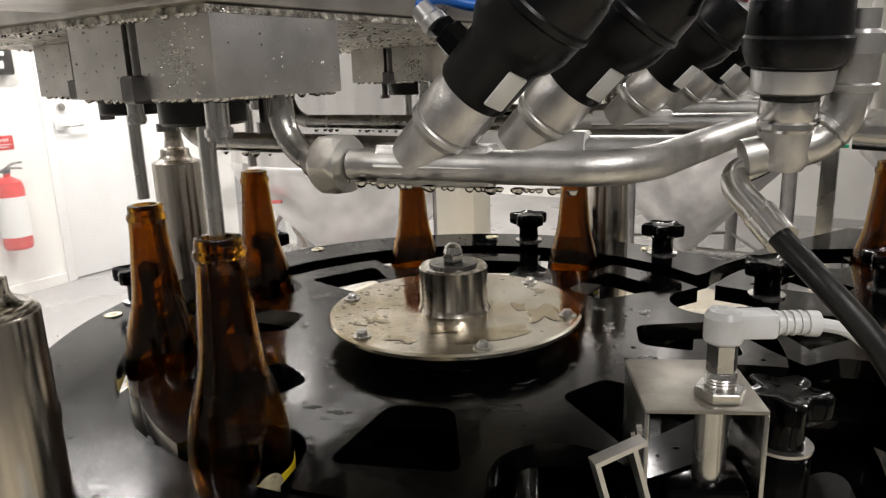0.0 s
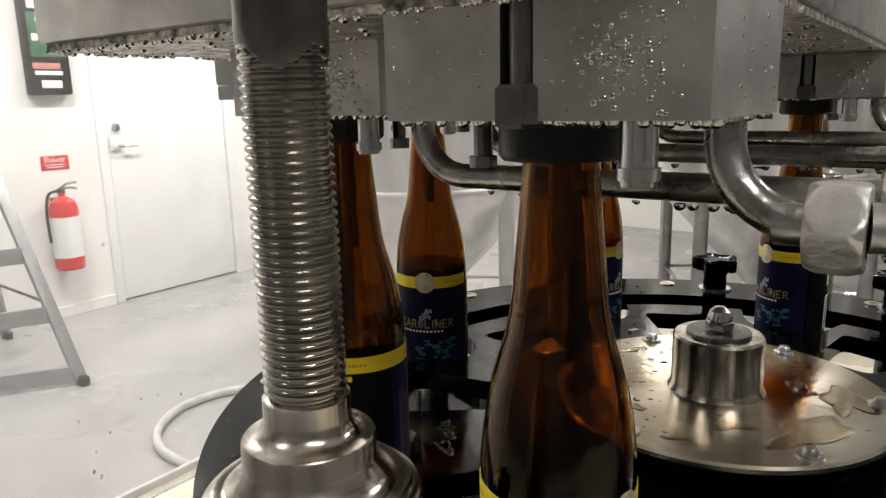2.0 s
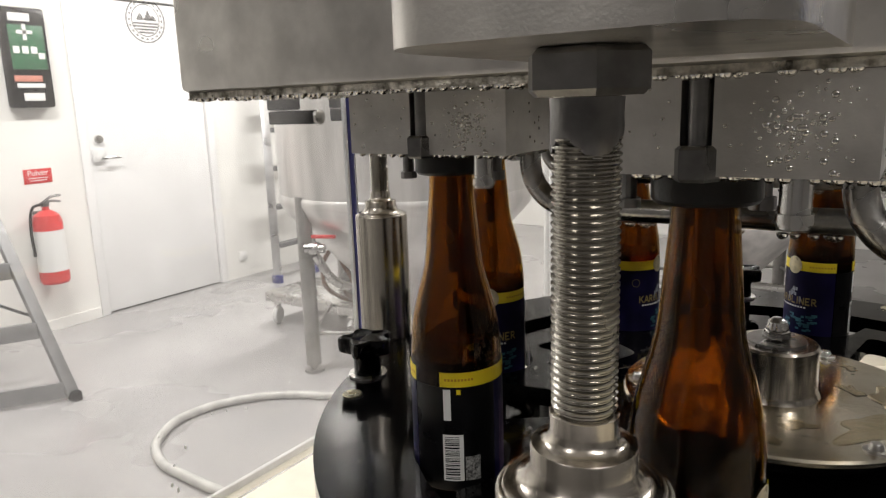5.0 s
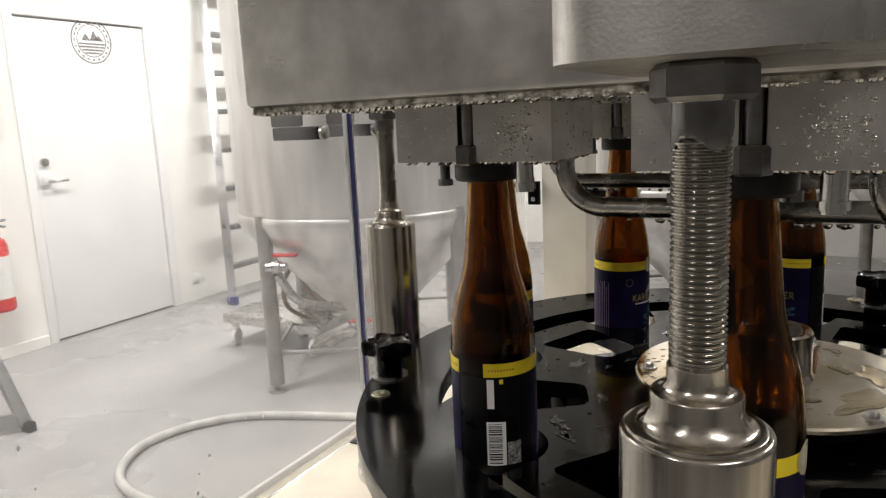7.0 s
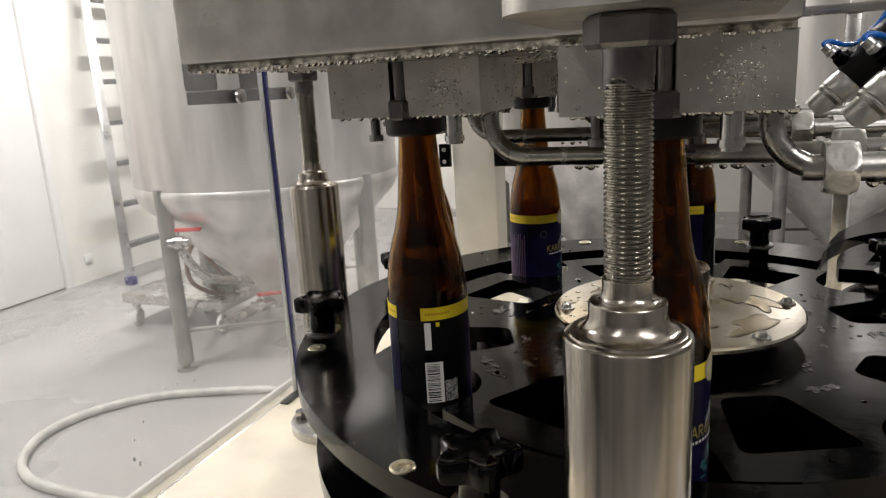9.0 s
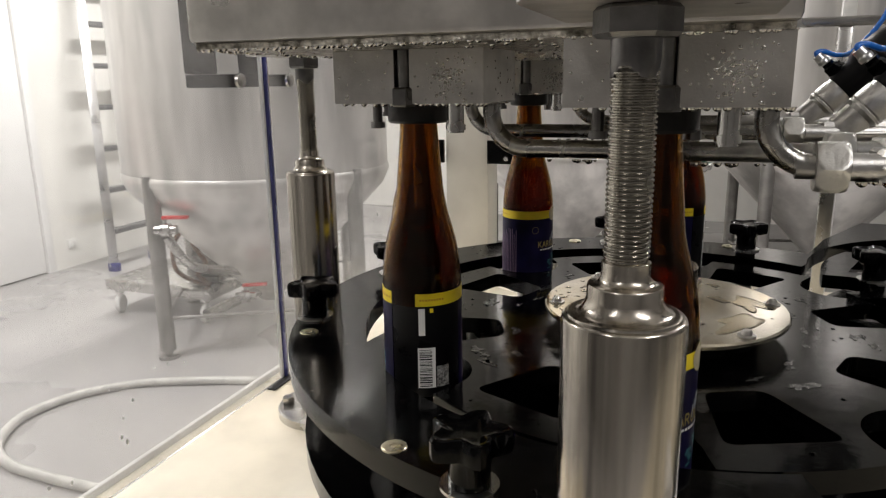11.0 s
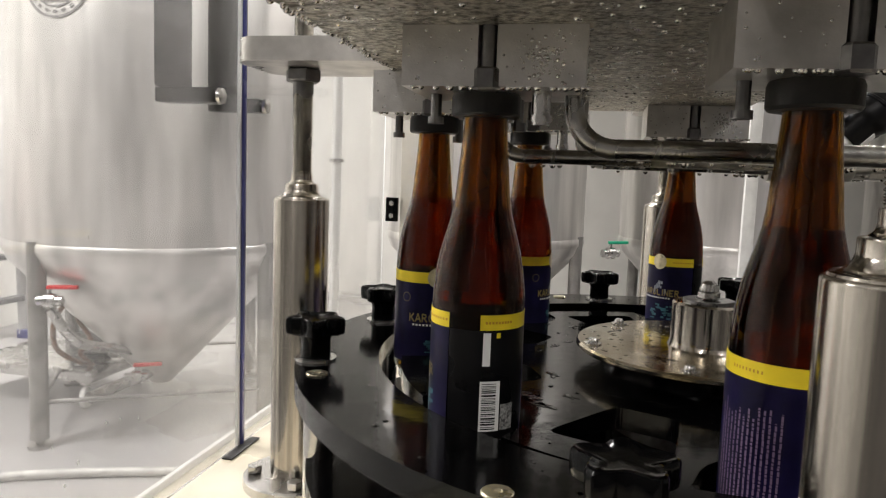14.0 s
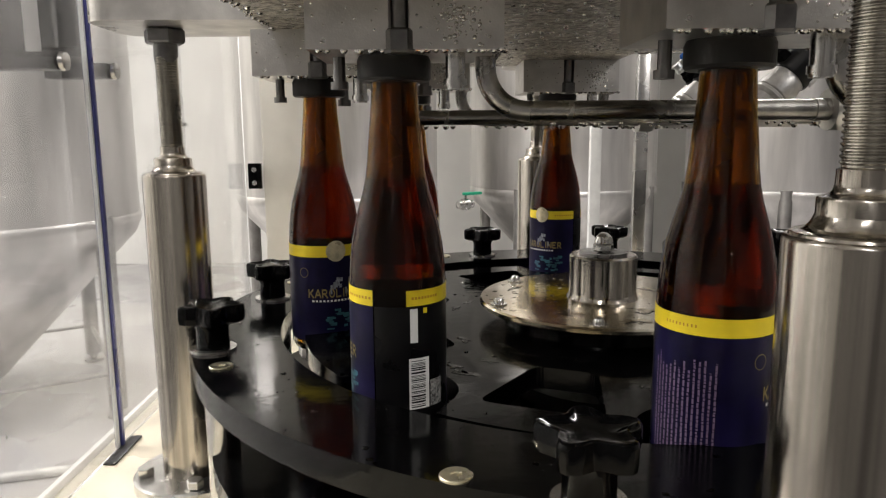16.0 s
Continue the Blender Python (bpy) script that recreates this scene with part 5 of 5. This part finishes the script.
def ball_valve(x, y, z, colour, name, turn, label):
    v = empty("ball_valve", pose(x, y, z, 0, 0, turn))
    part("body", rod(B(), (-0.05, 0, 0), (0.05, 0, 0), 0.022, 16), STEEL, v)
    part("collar", rod(B(), (-0.02, 0, 0), (0.02, 0, 0), 0.032, 16), STEEL, v)
    part("stem", rod(B(), (0, 0, 0.032), (0, 0, 0.05), 0.008, 10), STEEL, v)
    part("lever", box(B(), -0.012, -0.014, 0.0503, 0.11, 0.014, 0.066, 0.004), colour, v, name)
    tagged(v, label, "valve", "tank valves")
    return v


ball_valve(-2.30, 1.80, 0.655, REDM, "red lever", 20, "steel ball valve with a red lever on the tank")
ball_valve(-2.11, 2.10, 0.262, REDM, "red lever", 30, "steel ball valve with a red lever on the tank")
GREENV = mat("green_lever", (0.01, 0.30, 0.16), 0.35)
ball_valve(0.02, 3.20, 0.85, GREENV, "green lever", 35, "steel ball valve with a green lever")
bm = B()
sweep(bm, smooth_path([(-2.30, 1.80, 0.62), (-2.25, 1.90, 0.46), (-2.25, 2.2, 0.36), (-2.229, 2.42, 0.27)], 8), 0.022, 12)
tagged(obj("sample_pipe", bm, STEEL), "bent steel pipe below the tank cone", "pipe")
tagged(obj("riser_pipe", lathe(B(), [(0.017, 0.0), (0.017, 2.9995)], 16, Matrix.Translation((-1.008, 1.686, 0))), WHITEPL), "slim white riser pipe from floor to ceiling", "pipe")
for z in (0.6, 1.27, 1.9):
    tagged(obj("pipe_clip", lathe(B(), [(0.0175, z), (0.026, z), (0.026, z + 0.012), (0.0175, z + 0.012)], 16, Matrix.Translation((-1.008, 1.686, 0)), cap=False), STEEL), "small steel clip on the riser pipe", "clip", "riser clips")

tagged(obj("conduit_post", box(B(), 0.415, 1.88, 0.0, 0.455, 1.91, 2.9995, 0.003), WHITEPL), "white cable conduit post from floor to ceiling", "post")
bm = B()
sweep(bm, smooth_path([(x, y, 0.0185) for x, y in ((-1.30, 0.80), (-1.60, 0.79), (-1.87, 0.78), (-2.03, 0.785), (-2.19, 0.80), (-2.34, 0.87), (-2.44, 0.99), (-2.48, 1.12), (-2.44, 1.30), (-2.28, 1.49), (-2.00, 1.62), (-1.73, 1.71), (-1.40, 1.80), (-1.0, 1.95))], 6), 0.018, 14)
tagged(obj("floor_hose", bm, HOSEM), "thick milky white hose curled on the grey floor", "hose")
for y, z, w in ((1.975, 1.06, 0.04), (3.0, 0.175, 0.035)):
    sw = empty("wall_socket", pose(-4.35, y if y < 2.5 else 3.07, z))
    part("plate", box(B(), 0.0, -w, -w, 0.012, w, w, 0.004), WHITEPL, sw)
    part("rocker", box(B(), 0.0122, -w * 0.5, -w * 0.6, 0.017, w * 0.5, w * 0.6, 0.002), WHITEPL, sw)
    tagged(sw, "small white plastic switch box on the wall", "switch")

def infeed_conveyor():
    c = empty("infeed_conveyor", pose(0.80, 0.470, 0.8805))
    part("chain", box(B(), -0.48, -0.042, 0.020, 0.44, 0.042, 0.0355, 0.002), STEEL, c, "flat steel conveyor chain")
    part("bed", box(B(), -0.48, -0.055, 0.0, 0.44, 0.055, 0.0198, 0.002), STEEL, c)
    tagged(c, "flat steel infeed conveyor behind the guide plate", "conveyor")


infeed_conveyor()
# bottle waiting on the infeed conveyor
spare = copy_thing(first_bottle, pose(0.348, 0.446, 0.9162, 0, 0, 30))
for o in list(spare.children):
    if o.name.startswith("beer"):
        bpy.data.objects.remove(o)
tagged(spare, "empty amber beer bottle waiting on the infeed conveyor", "bottle")


# ---- condensation ----
def drop(bm, p, r, n, squash=0.7, seg=8):
    """Half a water drop at p whose axis is n."""
    m = Matrix.Translation(p) @ Vector(n).to_track_quat("Z", "Y").to_matrix().to_4x4()
    lathe(bm, [(r, 0.0), (r * 0.9, r * squash * 0.45), (r * 0.55, r * squash * 0.85), (0.0, r * squash)], seg, m)


def station_drops(f):
    rng = random.Random(3)
    bm = B()
    for i in range(46):
        drop(bm, (rng.uniform(-0.048, 0.075), -0.045 + rng.uniform(0, 0.004), BLOCK_Z0 + 0.0002), rng.uniform(0.0012, 0.0028), (0, 0, -1), 1.1)
    for i in range(30):
        drop(bm, (0.0710 - rng.uniform(0, 0.003), rng.uniform(-0.047, 0.043), BLOCK_Z0 + 0.0002), rng.uniform(0.0012, 0.0026), (0, 0, -1), 1.1)
    for i in range(130):
        x, z = 0.044 + rng.gauss(0, 0.010), 1.314 + rng.gauss(0, 0.0085)
        if 0.016 < x < 0.0705 and BLOCK_Z0 + 0.002 < z < BLOCK_Z1 - 0.002:
            drop(bm, (x, -0.0470, z), rng.choice((0.0005, 0.0007, 0.0008, 0.001, 0.0015)), (0, -1, 0), 0.6)
    for i in range(14):
        drop(bm, (rng.uniform(-0.050, -0.004), -0.0470, rng.uniform(1.297, 1.331)), rng.uniform(0.0006, 0.0011), (0, -1, 0), 0.6)
    for i in range(18):
        drop(bm, (0.0720, rng.uniform(-0.046, 0.042), rng.uniform(1.297, 1.331)), rng.uniform(0.0006, 0.0011), (1, 0, 0), 0.6)
    return bm


me_drops = None
for ob in [o for o in scene.objects if o.name.startswith("filling_valve")]:
    if me_drops is None:
        d = obj("condensation", station_drops(ob), BEAD, ob, "", 85)
        me_drops = d.data
    else:
        d = new("condensation", me_drops)
        d.parent = ob
    tagged(d, "beads of condensation", kind="stuff")
head = [o for o in scene.objects if o.name == "filler_head"][0]
rng = random.Random(5)
bm = B()
for i in range(150):
    drop(bm, (rng.uniform(-0.312, 0.078), -0.336 + rng.uniform(0.0, 0.006), 1.3347), rng.uniform(0.0012, 0.003), (0, 0, -1), 0.9)
for i in range(150):
    drop(bm, (-0.313 + rng.uniform(0.0, 0.006), rng.uniform(-0.333, 0.32), 1.3347), rng.uniform(0.0012, 0.003), (0, 0, -1), 0.9)
for i in range(420):
    drop(bm, (rng.uniform(-0.305, 0.074), rng.uniform(-0.325, 0.30), 1.3346), rng.uniform(0.001, 0.0028), (0, 0, -1), 0.8, 6)
tagged(obj("condensation", bm, BEAD, head, "", 85), "beads of condensation along the edges", kind="stuff")
for ob in [o for o in scene.objects if o.name.startswith("product_pipe")]:
    bm = B()
    x0 = -ob.matrix_world.translation.x
    for i in range(38):
        f = rng.random()
        drop(bm, (0.10 + f * (x0 + 0.14), 0.003 + max(0, f - 0.5) * 0.03 + rng.gauss(0, 0.001), PIPE_Z - 0.0082), rng.uniform(0.0012, 0.0035), (0, 0, -1), 1.1)
    tagged(obj("condensation", bm, BEAD, ob, "", 85), "drops hanging under the pipe", kind="stuff")
bm = B()
for i in range(620):
    a, r = rng.uniform(0, 360), math.sqrt(rng.uniform(0.14 ** 2, 0.395 ** 2))
    if 0.296 < r < 0.325 or abs((a + 22.5) % 45 - 22.5) > 10 and r < 0.28:
        continue
    x, y = polar(r, a)
    if abs((a + 22.5) % 45 - 22.5) < 9 and r > 0.235 and r < 0.32:
        continue
    if r > 0.32 and not 64 < a < 288:
        continue
    drop(bm, (x, y, DECK_Z if r > 0.31 else STAR_Z), rng.choice((0.0006, 0.0008, 0.0011, 0.0016, 0.0024)), (0, 0, 1), 0.35)
for i in range(150):
    a, r = rng.gauss(195, 60), math.sqrt(rng.uniform(0.045 ** 2, 0.120 ** 2))
    x, y = polar(r, a)
    n0 = len(bm.verts)
    drop(bm, (0, 0, 0), rng.uniform(0.0006, 0.0019), (0, 0, 1), 0.3)
    bm.verts.ensure_lookup_table()
    m = Matrix.Translation((0.004 + x, -0.010 + y, STAR_Z + 0.0240)) @ Matrix.Rotation(rng.uniform(0, 0.8), 4, "Z") @ Matrix.Diagonal((rng.uniform(1, 2), 1, 1, 1))
    bmesh.ops.transform(bm, matrix=m, verts=bm.verts[n0:])
tagged(obj("deck_water", bm, WATER, None, "", 85), "scattered water drops on the black deck", "water", kind="stuff")

motions()
